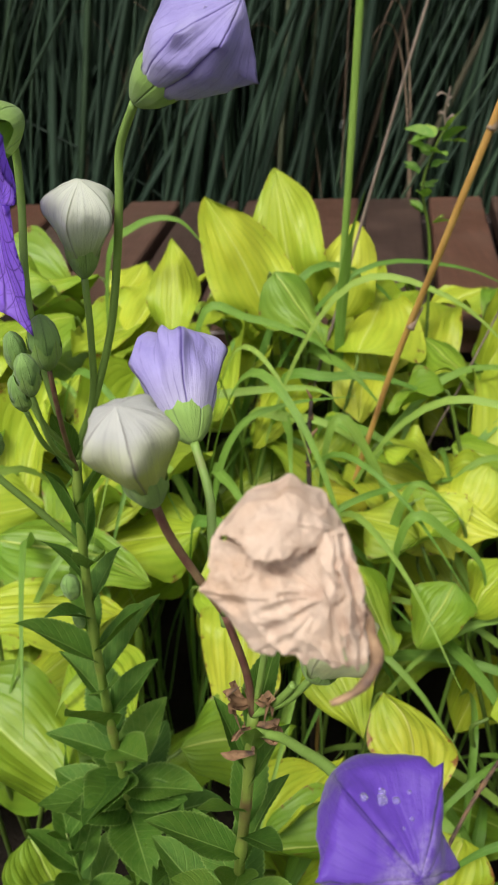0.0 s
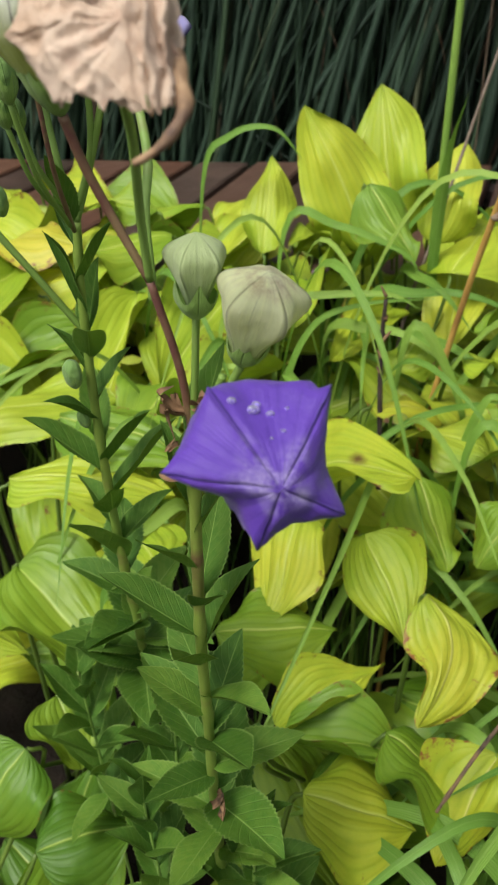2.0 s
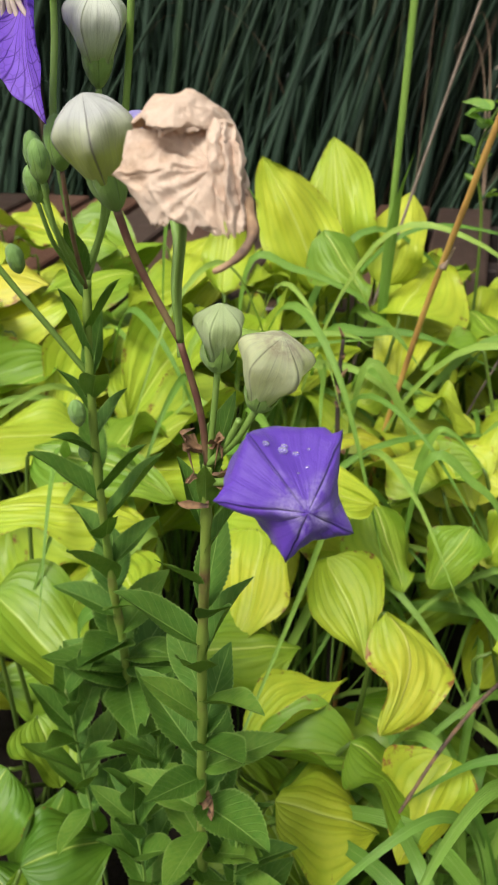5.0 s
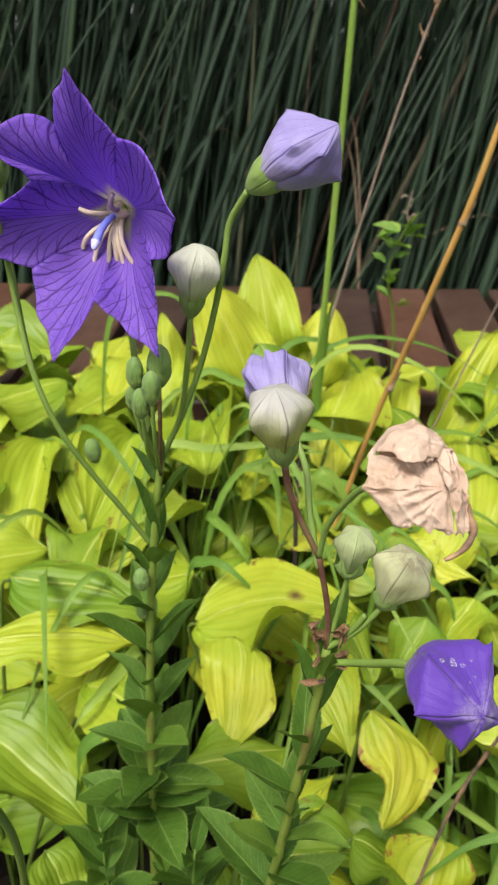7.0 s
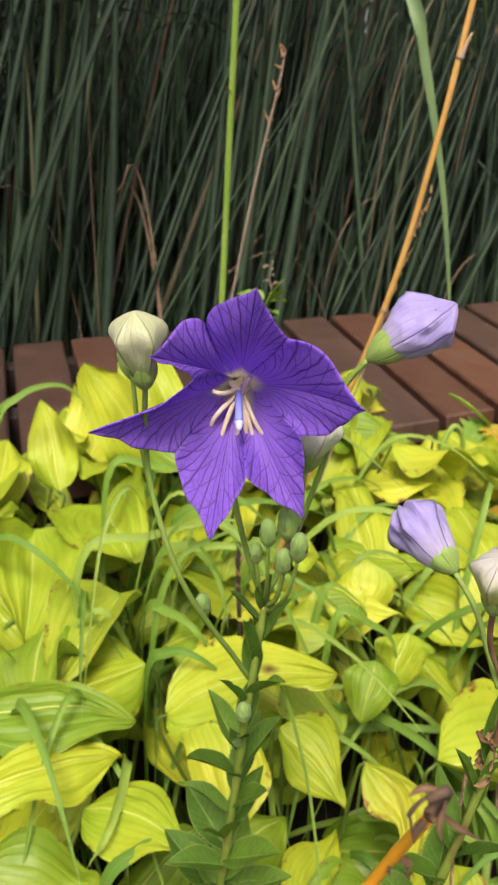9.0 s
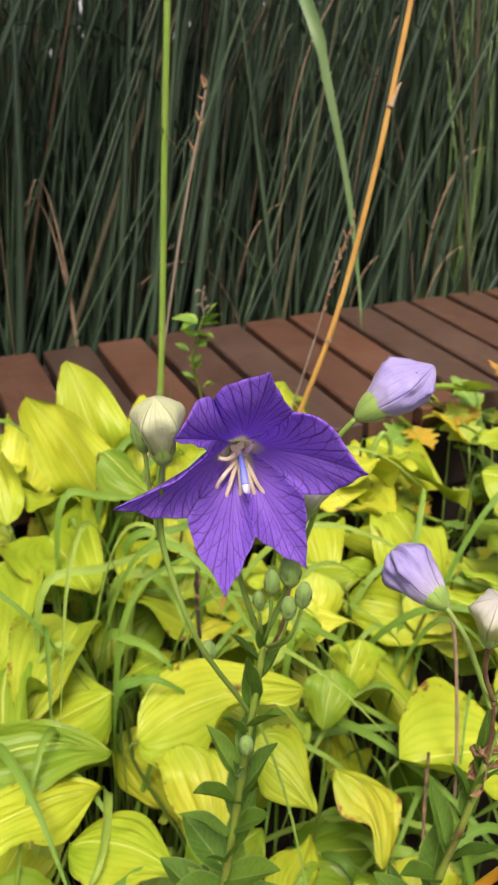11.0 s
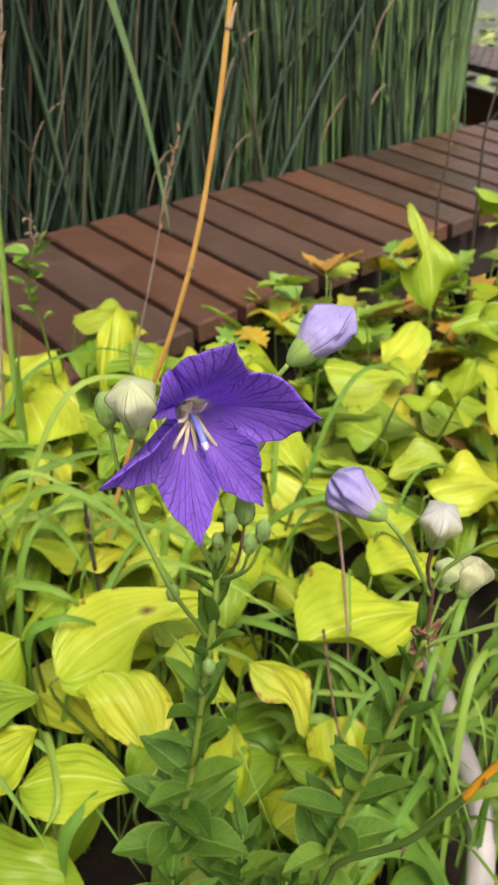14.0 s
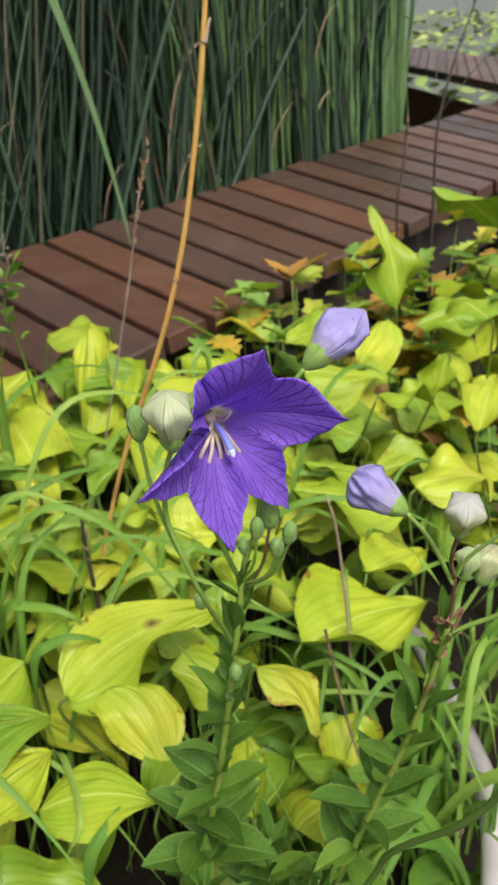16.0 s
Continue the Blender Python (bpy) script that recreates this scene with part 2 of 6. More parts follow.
def stalk_material(name, stops, scale=40.0, rough=0.5, ribs=True):
    m, t, b = material(name, rough, 0.35)
    n = noise_tex(t, scale, 4, 0.6)
    colour = ramp(t, n, stops)
    t.links.new(colour, b.inputs["Base Color"])
    fine = noise_tex(t, 900.0, 3, 0.6, "Object", (1, 1, 0.08))
    relief(t, b, fine, 0.35, 0.0004)
    return m


STEM = stalk_material("bellflower_stem", [(0.3, (0.17, 0.27, 0.04)), (0.56, (0.20, 0.27, 0.045)), (0.68, (0.17, 0.12, 0.045)), (0.80, (0.11, 0.032, 0.035))], 35.0)
STALK = stalk_material("flower_stalk", [(0.3, (0.16, 0.27, 0.045)), (0.6, (0.20, 0.32, 0.065)), (0.8, (0.20, 0.16, 0.075))], 45.0)
STEM_RED = stalk_material("reddened_stem", [(0.3, (0.22, 0.20, 0.07)), (0.46, (0.19, 0.125, 0.06)), (0.62, (0.13, 0.052, 0.042)), (0.78, (0.21, 0.23, 0.075))], 60.0)
CULM = stalk_material("green_culm", [(0.3, (0.16, 0.29, 0.045)), (0.7, (0.23, 0.36, 0.07))], 12.0, 0.4)
STRAW = stalk_material("golden_straw", [(0.3, (0.54, 0.33, 0.09)), (0.55, (0.48, 0.27, 0.07)), (0.75, (0.28, 0.14, 0.05))], 30.0, 0.45)
ORANGE = stalk_material("orange_cane", [(0.3, (0.74, 0.36, 0.03)), (0.6, (0.64, 0.28, 0.02)), (0.8, (0.22, 0.20, 0.04))], 22.0, 0.35)
CANE = stalk_material("green_cane", [(0.3, (0.055, 0.115, 0.024)), (0.7, (0.095, 0.165, 0.036))], 22.0, 0.35)
TWIG = stalk_material("dry_twig", [(0.3, (0.25, 0.17, 0.11)), (0.6, (0.34, 0.25, 0.17)), (0.8, (0.16, 0.10, 0.07))], 80.0, 0.8)
GREY_TWIG = stalk_material("grey_twig", [(0.3, (0.15, 0.115, 0.085)), (0.6, (0.22, 0.17, 0.13)), (0.8, (0.09, 0.065, 0.05))], 80.0, 0.8)
DARK_TWIG = stalk_material("dark_twig", [(0.3, (0.028, 0.020, 0.015)), (0.7, (0.060, 0.042, 0.032))], 80.0, 0.8)
DRY_TIP = stalk_material("withered_cane_tip", [(0.32, (0.20, 0.115, 0.055)), (0.50, (0.125, 0.08, 0.048)), (0.66, (0.04, 0.028, 0.02))], 140.0, 0.8)
HUSK = stalk_material("withered_husk", [(0.3, (0.12, 0.066, 0.03)), (0.50, (0.24, 0.14, 0.07)), (0.68, (0.04, 0.025, 0.018))], 220.0, 0.85)
PETIOLE = stalk_material("hosta_petiole", [(0.3, (0.07, 0.12, 0.018)), (0.7, (0.11, 0.17, 0.024))], 20.0, 0.45)


def petal_material(name, low, high, seam, seam_amount, through_light, veins=0.35, seam_width=0.045, bottom=None, patch=None, bloom=None, reach=0.5):
    """Petal skin: u counts petals round the bud (a seam at each whole number), v runs from base to tip."""
    m, t, b = material(name, 0.5, 0.3)
    u, v = uv_split(t)
    n = noise_tex(t, 130.0, 5, 0.6)
    colour = mix(t, n, low, high)
    if bottom:
        colour = mix(t, calc(t, "MULTIPLY", calc(t, "SUBTRACT", reach, v), 2.4, clamp=True), colour, bottom)
    if patch:
        p = calc(t, "MULTIPLY", calc(t, "SUBTRACT", noise_tex(t, 55.0, 3), 0.52), 5.0, clamp=True)
        colour = mix(t, calc(t, "MULTIPLY", calc(t, "MULTIPLY", p, 0.6), calc(t, "MULTIPLY", v, 1.4, clamp=True)), colour, patch)
    grain = noise_tex(t, 1.0, 4, 0.65, "UV", (8.0, 1.5, 1.0))
    colour = mix(t, calc(t, "MULTIPLY", calc(t, "SUBTRACT", grain, 0.5), 3.0, clamp=True), colour, mix(t, 1.0, colour, (1.13, 1.12, 1.08), "MULTIPLY"))
    colour = mix(t, calc(t, "MULTIPLY", calc(t, "SUBTRACT", 0.5, grain), 3.2, clamp=True), colour, mix(t, 1.0, colour, (0.87, 0.86, 0.89), "MULTIPLY"))
    if bloom:
        pale = calc(t, "MULTIPLY", calc(t, "MULTIPLY", calc(t, "SUBTRACT", v, 0.82), 7.5, clamp=True), calc(t, "MULTIPLY", calc(t, "SUBTRACT", noise_tex(t, 240.0, 5, 0.7), 0.42), 4.0, clamp=True))
        colour = mix(t, calc(t, "MULTIPLY", pale, 0.95), colour, bloom)
    wob = calc(t, "MULTIPLY", calc(t, "SUBTRACT", noise_tex(t, 160.0, 3), 0.5), 0.05)
    seamed = line_mask(t, calc(t, "ADD", u, wob), 1.0, seam_width)
    colour = mix(t, calc(t, "MULTIPLY", seamed, seam_amount), colour, seam)
    side = line_mask(t, calc(t, "ADD", u, calc(t, "MULTIPLY", wob, 2.0)), 0.2, 0.018)
    side = calc(t, "MULTIPLY", side, calc(t, "MULTIPLY", calc(t, "SUBTRACT", noise_tex(t, 210.0, 3), 0.38), 3.5, clamp=True))
    colour = mix(t, calc(t, "MULTIPLY", side, seam_amount * veins), colour, seam)
    t.links.new(colour, b.inputs["Base Color"])
    crease = noise_tex(t, 420.0, 5, 0.6)
    relief(t, b, calc(t, "ADD", calc(t, "ADD", calc(t, "MULTIPLY", crease, 0.7), calc(t, "MULTIPLY", grain, 0.9)), calc(t, "MULTIPLY", seamed, -0.7)), 0.6, 0.0007)
    b.inputs["Sheen Weight"].default_value = 0.15
    thin(m, t, b, colour, through_light)
    return m


def open_petal_material():
    """Violet petal with a dark branching net of veins; u is -1 to 1 across a lobe (stored 0 to 1), v from throat to rim."""
    m, t, b = material("violet_petal", 0.45, 0.35)
    u, v = uv_split(t)
    c = calc(t, "MULTIPLY", calc(t, "SUBTRACT", u, 0.5), 2.0)
    n = noise_tex(t, 70.0, 4)
    colour = mix(t, n, (0.34, 0.155, 0.79), (0.49, 0.28, 0.94))
    colour = mix(t, calc(t, "MULTIPLY", calc(t, "SUBTRACT", 0.45, v), 1.8, clamp=True), colour, (0.42, 0.26, 0.84))
    colour = mix(t, calc(t, "MULTIPLY", calc(t, "SUBTRACT", 0.22, v), 9.0, clamp=True), colour, (0.80, 0.76, 0.66))
    wob = calc(t, "MULTIPLY", calc(t, "SUBTRACT", noise_tex(t, 75.0, 3), 0.5), 0.42)
    wob2 = calc(t, "MULTIPLY", calc(t, "SUBTRACT", noise_tex(t, 95.0, 3), 0.5), 0.25)
    a = calc(t, "ABSOLUTE", c)
    mid = calc(t, "SUBTRACT", 1.0, calc(t, "DIVIDE", calc(t, "ABSOLUTE", calc(t, "ADD", c, calc(t, "MULTIPLY", wob2, 0.1))), 0.03), clamp=True)
    fan = calc(t, "DIVIDE", calc(t, "ADD", a, calc(t, "MULTIPLY", wob, 0.35)), calc(t, "ADD", calc(t, "MULTIPLY", v, 0.75), 0.28))
    first = calc(t, "MAXIMUM", line_mask(t, fan, 0.30, 0.026), calc(t, "MULTIPLY", line_mask(t, fan, 0.15, 0.013), calc(t, "MULTIPLY", calc(t, "SUBTRACT", v, 0.42), 4.0, clamp=True)))
    herring = calc(t, "ADD", calc(t, "SUBTRACT", v, calc(t, "MULTIPLY", a, 0.75)), calc(t, "MULTIPLY", wob, 0.3))
    second = calc(t, "MULTIPLY", line_mask(t, herring, 0.19, 0.010), calc(t, "MULTIPLY", calc(t, "SUBTRACT", v, 0.3), 3.0, clamp=True))
    cells = t.nodes.new("ShaderNodeTexVoronoi")
    cells.feature = "DISTANCE_TO_EDGE"
    cells.inputs["Scale"].default_value = 290.0
    tc = t.nodes.new("ShaderNodeTexCoord")
    t.links.new(tc.outputs["Object"], cells.inputs["Vector"])
    third = calc(t, "MULTIPLY", calc(t, "SUBTRACT", 1.0, calc(t, "DIVIDE", cells.outputs["Distance"], 0.07), clamp=True), calc(t, "MULTIPLY", calc(t, "SUBTRACT", v, 0.45), 2.0, clamp=True))
    net = calc(t, "MAXIMUM", calc(t, "MAXIMUM", mid, first), calc(t, "MAXIMUM", calc(t, "MULTIPLY", second, 0.8), calc(t, "MULTIPLY", third, 0.35)))
    net = calc(t, "MULTIPLY", net, calc(t, "ADD", calc(t, "MULTIPLY", noise_tex(t, 120.0, 3), 1.4), 0.3, clamp=True))
    colour = mix(t, calc(t, "MULTIPLY", net, 0.80), colour, (0.05, 0.008, 0.24))
    t.links.new(colour, b.inputs["Base Color"])
    fine = noise_tex(t, 500.0, 4)
    relief(t, b, calc(t, "ADD", calc(t, "MULTIPLY", net, -0.6), calc(t, "MULTIPLY", fine, 0.4)), 0.5, 0.0006)
    thin(m, t, b, colour, 0.62)
    return m


VIOLET = open_petal_material()
BLUE_BUD = petal_material("deep_violet_bud", (0.080, 0.030, 0.31), (0.132, 0.058, 0.41), (0.022, 0.006, 0.13), 0.9, 0.16, 0.35, 0.030, patch=(0.17, 0.060, 0.43), bloom=(0.50, 0.44, 0.64))
LILAC_BUD = petal_material("lilac_bud", (0.235, 0.195, 0.50), (0.43, 0.39, 0.66), (0.07, 0.04, 0.24), 0.9, 0.24, 0.6, 0.040, bottom=(0.46, 0.43, 0.58), patch=(0.60, 0.58, 0.70))
WHITE_BUD = petal_material("cream_bud", (0.44, 0.50, 0.27), (0.58, 0.62, 0.38), (0.22, 0.24, 0.10), 0.85, 0.30, 0.85, 0.036, bottom=(0.44, 0.53, 0.22), patch=(0.64, 0.63, 0.54), reach=0.6)
CREAM_BUD = petal_material("pale_cream_bud", (0.60, 0.64, 0.48), (0.78, 0.80, 0.66), (0.24, 0.26, 0.12), 0.7, 0.30, 0.6, 0.034, bottom=(0.42, 0.54, 0.20), patch=(0.70, 0.70, 0.60), reach=0.62)
BROWNED_BUD = petal_material("browned_cream_bud", (0.72, 0.76, 0.42), (0.86, 0.87, 0.54), (0.26, 0.26, 0.13), 0.7, 0.42, 0.5, 0.036, bottom=(0.56, 0.66, 0.28), patch=(0.78, 0.78, 0.66), bloom=(0.40, 0.27, 0.17))
GREY_BUD = petal_material("greyish_cream_bud", (0.46, 0.47, 0.43), (0.60, 0.60, 0.54), (0.24, 0.22, 0.20), 0.75, 0.30, 0.6, 0.036, bottom=(0.50, 0.56, 0.12), patch=(0.52, 0.49, 0.57), reach=0.86)
PALE_GREEN_BUD = petal_material("pale_green_bud", (0.50, 0.62, 0.28), (0.64, 0.72, 0.38), (0.24, 0.32, 0.12), 0.65, 0.38, 0.5, 0.036, bottom=(0.40, 0.52, 0.22))
GREEN_BUD = petal_material("young_green_bud", (0.17, 0.33, 0.075), (0.27, 0.42, 0.115), (0.10, 0.19, 0.05), 0.6, 0.2)
CALYX = petal_material("calyx", (0.22, 0.38, 0.075), (0.32, 0.48, 0.115), (0.15, 0.26, 0.05), 0.5, 0.25)


def paper_material():
    m, t, b = material("withered_petal", 0.75, 0.25)
    n = noise_tex(t, 90.0, 6, 0.65)
    colour = ramp(t, n, [(0.28, (0.42, 0.26, 0.16)), (0.40, (0.65, 0.47, 0.33)), (0.56, (0.77, 0.61, 0.47)), (0.74, (0.56, 0.37, 0.26))])
    p = calc(t, "MULTIPLY", calc(t, "SUBTRACT", noise_tex(t, 160.0, 3), 0.76), 14.0, clamp=True)
    colour = mix(t, p, colour, (0.40, 0.24, 0.34))
    t.links.new(colour, b.inputs["Base Color"])
    w = calc(t, "ADD", calc(t, "MULTIPLY", noise_tex(t, 330.0, 8, 0.7), 0.7), noise_tex(t, 420.0, 5, 0.65, "Object", (2.4, 2.4, 0.35)))
    relief(t, b, w, 0.55, 0.0009)
    thin(m, t, b, colour, 0.30)
    return m


PAPER = paper_material()
DRY_TAIL = stalk_material("dry_petal_tail", [(0.36, (0.44, 0.29, 0.16)), (0.50, (0.27, 0.165, 0.09)), (0.64, (0.12, 0.075, 0.055))], 160.0, 0.7)


def plain(name, colour, rough=0.5, vary=0.3, scale=200.0, spec=0.4):
    m, t, b = material(name, rough, spec)
    n = noise_tex(t, scale, 4)
    t.links.new(mix(t, n, [c * (1 - vary) for c in colour], [min(1.0, c * (1 + vary * 0.6)) for c in colour]), b.inputs["Base Color"])
    relief(t, b, n, 0.3, 0.0005)
    return m


STAMEN = plain("cream_stamen", (0.68, 0.56, 0.42), 0.6)
STIGMA = plain("pale_blue_style", (0.20, 0.24, 0.78), 0.4)
PALE_TIP = plain("pale_stigma", (0.52, 0.55, 0.82), 0.5)
PINK_STAMEN = plain("pink_stamen", (0.50, 0.36, 0.46), 0.5)
THROAT = plain("pale_throat", (0.62, 0.60, 0.62), 0.5)
CABLE = plain("pale_hose", (0.46, 0.42, 0.40), 0.45, 0.2, 60.0)


def dew_material():
    m, t, b = material("water_drop", 0.03, 0.5)
    b.inputs["Base Color"].default_value = (0.70, 0.64, 0.92, 1)
    b.inputs["Transmission Weight"].default_value = 0.82
    b.inputs["IOR"].default_value = 1.33
    return m


DEW = dew_material()


def soil_material():
    m, t, b = material("soil", 0.95, 0.2)
    n = noise_tex(t, 14.0, 8, 0.7)
    f = noise_tex(t, 160.0, 5, 0.7)
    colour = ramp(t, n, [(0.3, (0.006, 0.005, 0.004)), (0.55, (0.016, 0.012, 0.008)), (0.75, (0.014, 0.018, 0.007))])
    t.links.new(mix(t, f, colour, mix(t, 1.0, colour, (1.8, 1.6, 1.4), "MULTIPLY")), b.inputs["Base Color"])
    relief(t, b, calc(t, "ADD", n, calc(t, "MULTIPLY", f, 0.4)), 0.9, 0.02)
    return m


def plank_material():
    m, t, b = material("stained_deck_board", 0.5, 0.38)
    r = random_of(t)
    base = ramp(t, r, [(0.0, (0.066, 0.042, 0.033)), (0.3, (0.138, 0.066, 0.042)), (0.5, (0.086, 0.060, 0.048)), (0.75, (0.165, 0.078, 0.047)), (1.0, (0.108, 0.062, 0.045))])
    grain = noise_tex(t, 18.0, 8, 0.65, "Object", (14.0, 0.6, 3.0))
    worn = noise_tex(t, 7.0, 5, 0.6)
    colour = mix(t, calc(t, "MULTIPLY", calc(t, "SUBTRACT", grain, 0.3), 2.4, clamp=True), mix(t, 1.0, base, (0.45, 0.43, 0.43), "MULTIPLY"), mix(t, 1.0, base, (1.12, 1.12, 1.12), "MULTIPLY"))
    colour = mix(t, calc(t, "MULTIPLY", calc(t, "SUBTRACT", worn, 0.5), 2.0, clamp=True), colour, (0.13, 0.080, 0.056))
    t.links.new(colour, b.inputs["Base Color"])
    t.links.new(ramp(t, worn, [(0.3, (0.26, 0.26, 0.26)), (0.7, (0.5, 0.5, 0.5))]), b.inputs["Roughness"])
    relief(t, b, grain, 0.35, 0.002)
    return m


def reed_material(name, island):
    m, t, b = material(name, 0.5, 0.35)
    r = random_of(t, island)
    base = ramp(t, r, [(0.0, (0.026, 0.050, 0.030)), (0.4, (0.034, 0.063, 0.037)), (0.8, (0.046, 0.084, 0.046)), (0.95, (0.066, 0.114, 0.056)), (0.985, (0.12, 0.088, 0.056)), (1.0, (0.10, 0.07, 0.045))])
    n = noise_tex(t, 12.0, 4, 0.6, "Object", (6, 6, 0.6))
    t.links.new(mix(t, n, mix(t, 1.0, base, (0.55, 0.6, 0.6), "MULTIPLY"), base), b.inputs["Base Color"])
    return m


def water_material():
    m, t, b = material("pond_water", 0.35, 0.3)
    n = noise_tex(t, 3.0, 5)
    t.links.new(mix(t, n, (0.07, 0.08, 0.06), (0.13, 0.14, 0.10)), b.inputs["Base Color"])
    relief(t, b, noise_tex(t, 14.0, 3), 0.15, 0.02)
    return m


# Lighter rush colour stands in for back light at the stand's open end.
LIT_REED = stalk_material("rush_back_lit", [(0.3, (0.085, 0.165, 0.062)), (0.7, (0.150, 0.250, 0.088))], 8.0, 0.5)
RUSH_LEAF = stalk_material("rush_leaf", [(0.3, (0.10, 0.185, 0.075)), (0.7, (0.14, 0.225, 0.09))], 8.0, 0.45)
SOIL, PLANK, WATER = soil_material(), plank_material(), water_material()
REED, REED_STEM = reed_material("rushes", True), reed_material("rush_stem", False)
BEAM = plain("dark_deck_beam", (0.030, 0.020, 0.016), 0.8, 0.5, 30.0)
RED_BEAM = plain("red_brown_beam", (0.16, 0.055, 0.035), 0.6, 0.4, 20.0)


def pad_material():
    m, t, b = material("water_plant", 0.5, 0.4)
    base = ramp(t, random_of(t, True), [(0.0, (0.14, 0.22, 0.05)), (0.6, (0.24, 0.33, 0.08)), (1.0, (0.36, 0.40, 0.12))])
    t.links.new(base, b.inputs["Base Color"])
    return m


PAD = pad_material()


# ---- the setting ----
def ground():
    g = Geo()
    xs = [-60, -8, -3, -1.5] + [-1.2 + 0.1 * i for i in range(37)] + [3.5, 8, 60]
    ys = [-60, -8, -2] + [-1 + 0.1 * i for i in range(19)] + [1.2, 2, 8, 60]
    verts = [(x, y, 0.012 * noise.noise((x * 9, y * 9, 0)) + (-0.22 if y > 1.3 else 0.0)) for y in ys for x in xs]
    n = len(xs)
    g.add(verts, [(j * n + i, j * n + i + 1, (j + 1) * n + i + 1, (j + 1) * n + i) for j in range(len(ys) - 1) for i in range(n - 1)])
    solo("ground", g, SOIL, "near-black soil under the planting", "ground", kind="structure")
    w = Geo().add([(-60, 1.25, -0.06), (60, 1.25, -0.06), (60, 70, -0.06), (-60, 70, -0.06)], [(0, 1, 2, 3)])
    solo("water", w, WATER, "still grey-green pond water behind the boardwalk", "water", kind="structure")


ground()

DECK = 0.303


def box_between(a0, a1, b0, b1, top, bottom, bevel=0.003):
    """A board with bevelled top edges between its two long sides a0-a1 and b0-b1, given as (x, y)."""
    a0, a1, b0, b1 = (Vector(p) for p in (a0, a1, b0, b1))
    side = (b0 - a0).normalized() * bevel
    run = (a1 - a0).normalized() * bevel
    low = [a0, b0, b1, a1]
    high = [a0 + side + run, b0 - side + run, b1 - side - run, a1 + side - run]
    verts = [(p.x, p.y, bottom) for p in low] + [(p.x, p.y, top - bevel) for p in low] + [(p.x, p.y, top) for p in high]
    faces = [(3, 2, 1, 0), (8, 9, 10, 11)]
    for k in range(4):
        m = (k + 1) % 4
        faces += [(k, m, 4 + m, 4 + k), (4 + k, 4 + m, 8 + m, 8 + k)]
    return verts, faces


def boardwalk():
    deck = thing("boardwalk", (0.6, 1.2, DECK), "red-brown stained wooden boardwalk on dark beams beside the pond", "boardwalk", kind="structure")

    def front(i):
        x = 0.42 + 0.0925 * i
        return Vector((x, 0.875 + 0.085 * (x - 0.42)))

    def back(i):
        x = 0.516 + 0.1075 * i
        return Vector((x, 1.525 + 0.03 * (x - 0.5)))

    for i in range(-16, 26):
        rnd = random.Random(i)
        f0, f1, b0, b1 = front(i), front(i + 1), back(i), back(i + 1)
        gap_f, gap_b = (f1 - f0).normalized() * 0.0072, (b1 - b0).normalized() * 0.0080
        nudge = (b0 - f0).normalized() * rnd.uniform(-0.006, 0.004)
        verts, faces = box_between(f0 + gap_f + nudge, b0 + gap_b, f1 - gap_f + nudge, b1 - gap_b, DECK + rnd.uniform(-0.0015, 0.0015), DECK - 0.028)
        part("plank", Geo().add(verts, faces), PLANK, deck, smooth=False)
    for s, d in ((0.06, 0.045), (0.5, 0.05), (0.92, 0.05)):
        a, b = front(-16).lerp(back(-16), s), front(26).lerp(back(26), s)
        off = Vector((0, d))
        verts, faces = box_between(a, b, a + off, b + off, DECK - 0.030, DECK - 0.16)
        part("beam", Geo().add(verts, faces), BEAM, deck, "dark beam under the boards", smooth=False)
    for i in range(-14, 26, 8):
        for s in (0.08, 0.94):
            p = front(i).lerp(back(i), s)
            verts, faces = box_between(p, p + Vector((0, 0.07)), p + Vector((0.07, 0)), p + Vector((0.07, 0.07)), DECK - 0.155, -0.3)
            part("post", Geo().add(verts, faces), BEAM, deck, smooth=False)
    far = thing("boardwalk", (3.6, 3.0, 0.30), "farther stretch of red-brown boardwalk turning across the pond", "boardwalk", kind="structure")
    for i in range(-4, 18):
        a = Vector((2.50, 1.60)) + Vector((0.0653, 0.0927)) * i
        ax, run = Vector((0.0653, 0.0927)) * 0.94, Vector((0.82, 0.55))
        verts, faces = box_between(a, a + run, a + ax, a + ax + run, 0.360, 0.330)
        part("plank", Geo().add(verts, faces), PLANK, far, smooth=False)
    a, run = Vector((2.36, 1.30)), Vector((1.42, 2.02))
    verts, faces = box_between(a, a + run, a + Vector((0.04, -0.02)), a + run + Vector((0.04, -0.02)), 0.24, 0.08)
    part("beam", Geo().add(verts, faces), RED_BEAM, far, "red-brown side beam", smooth=False)


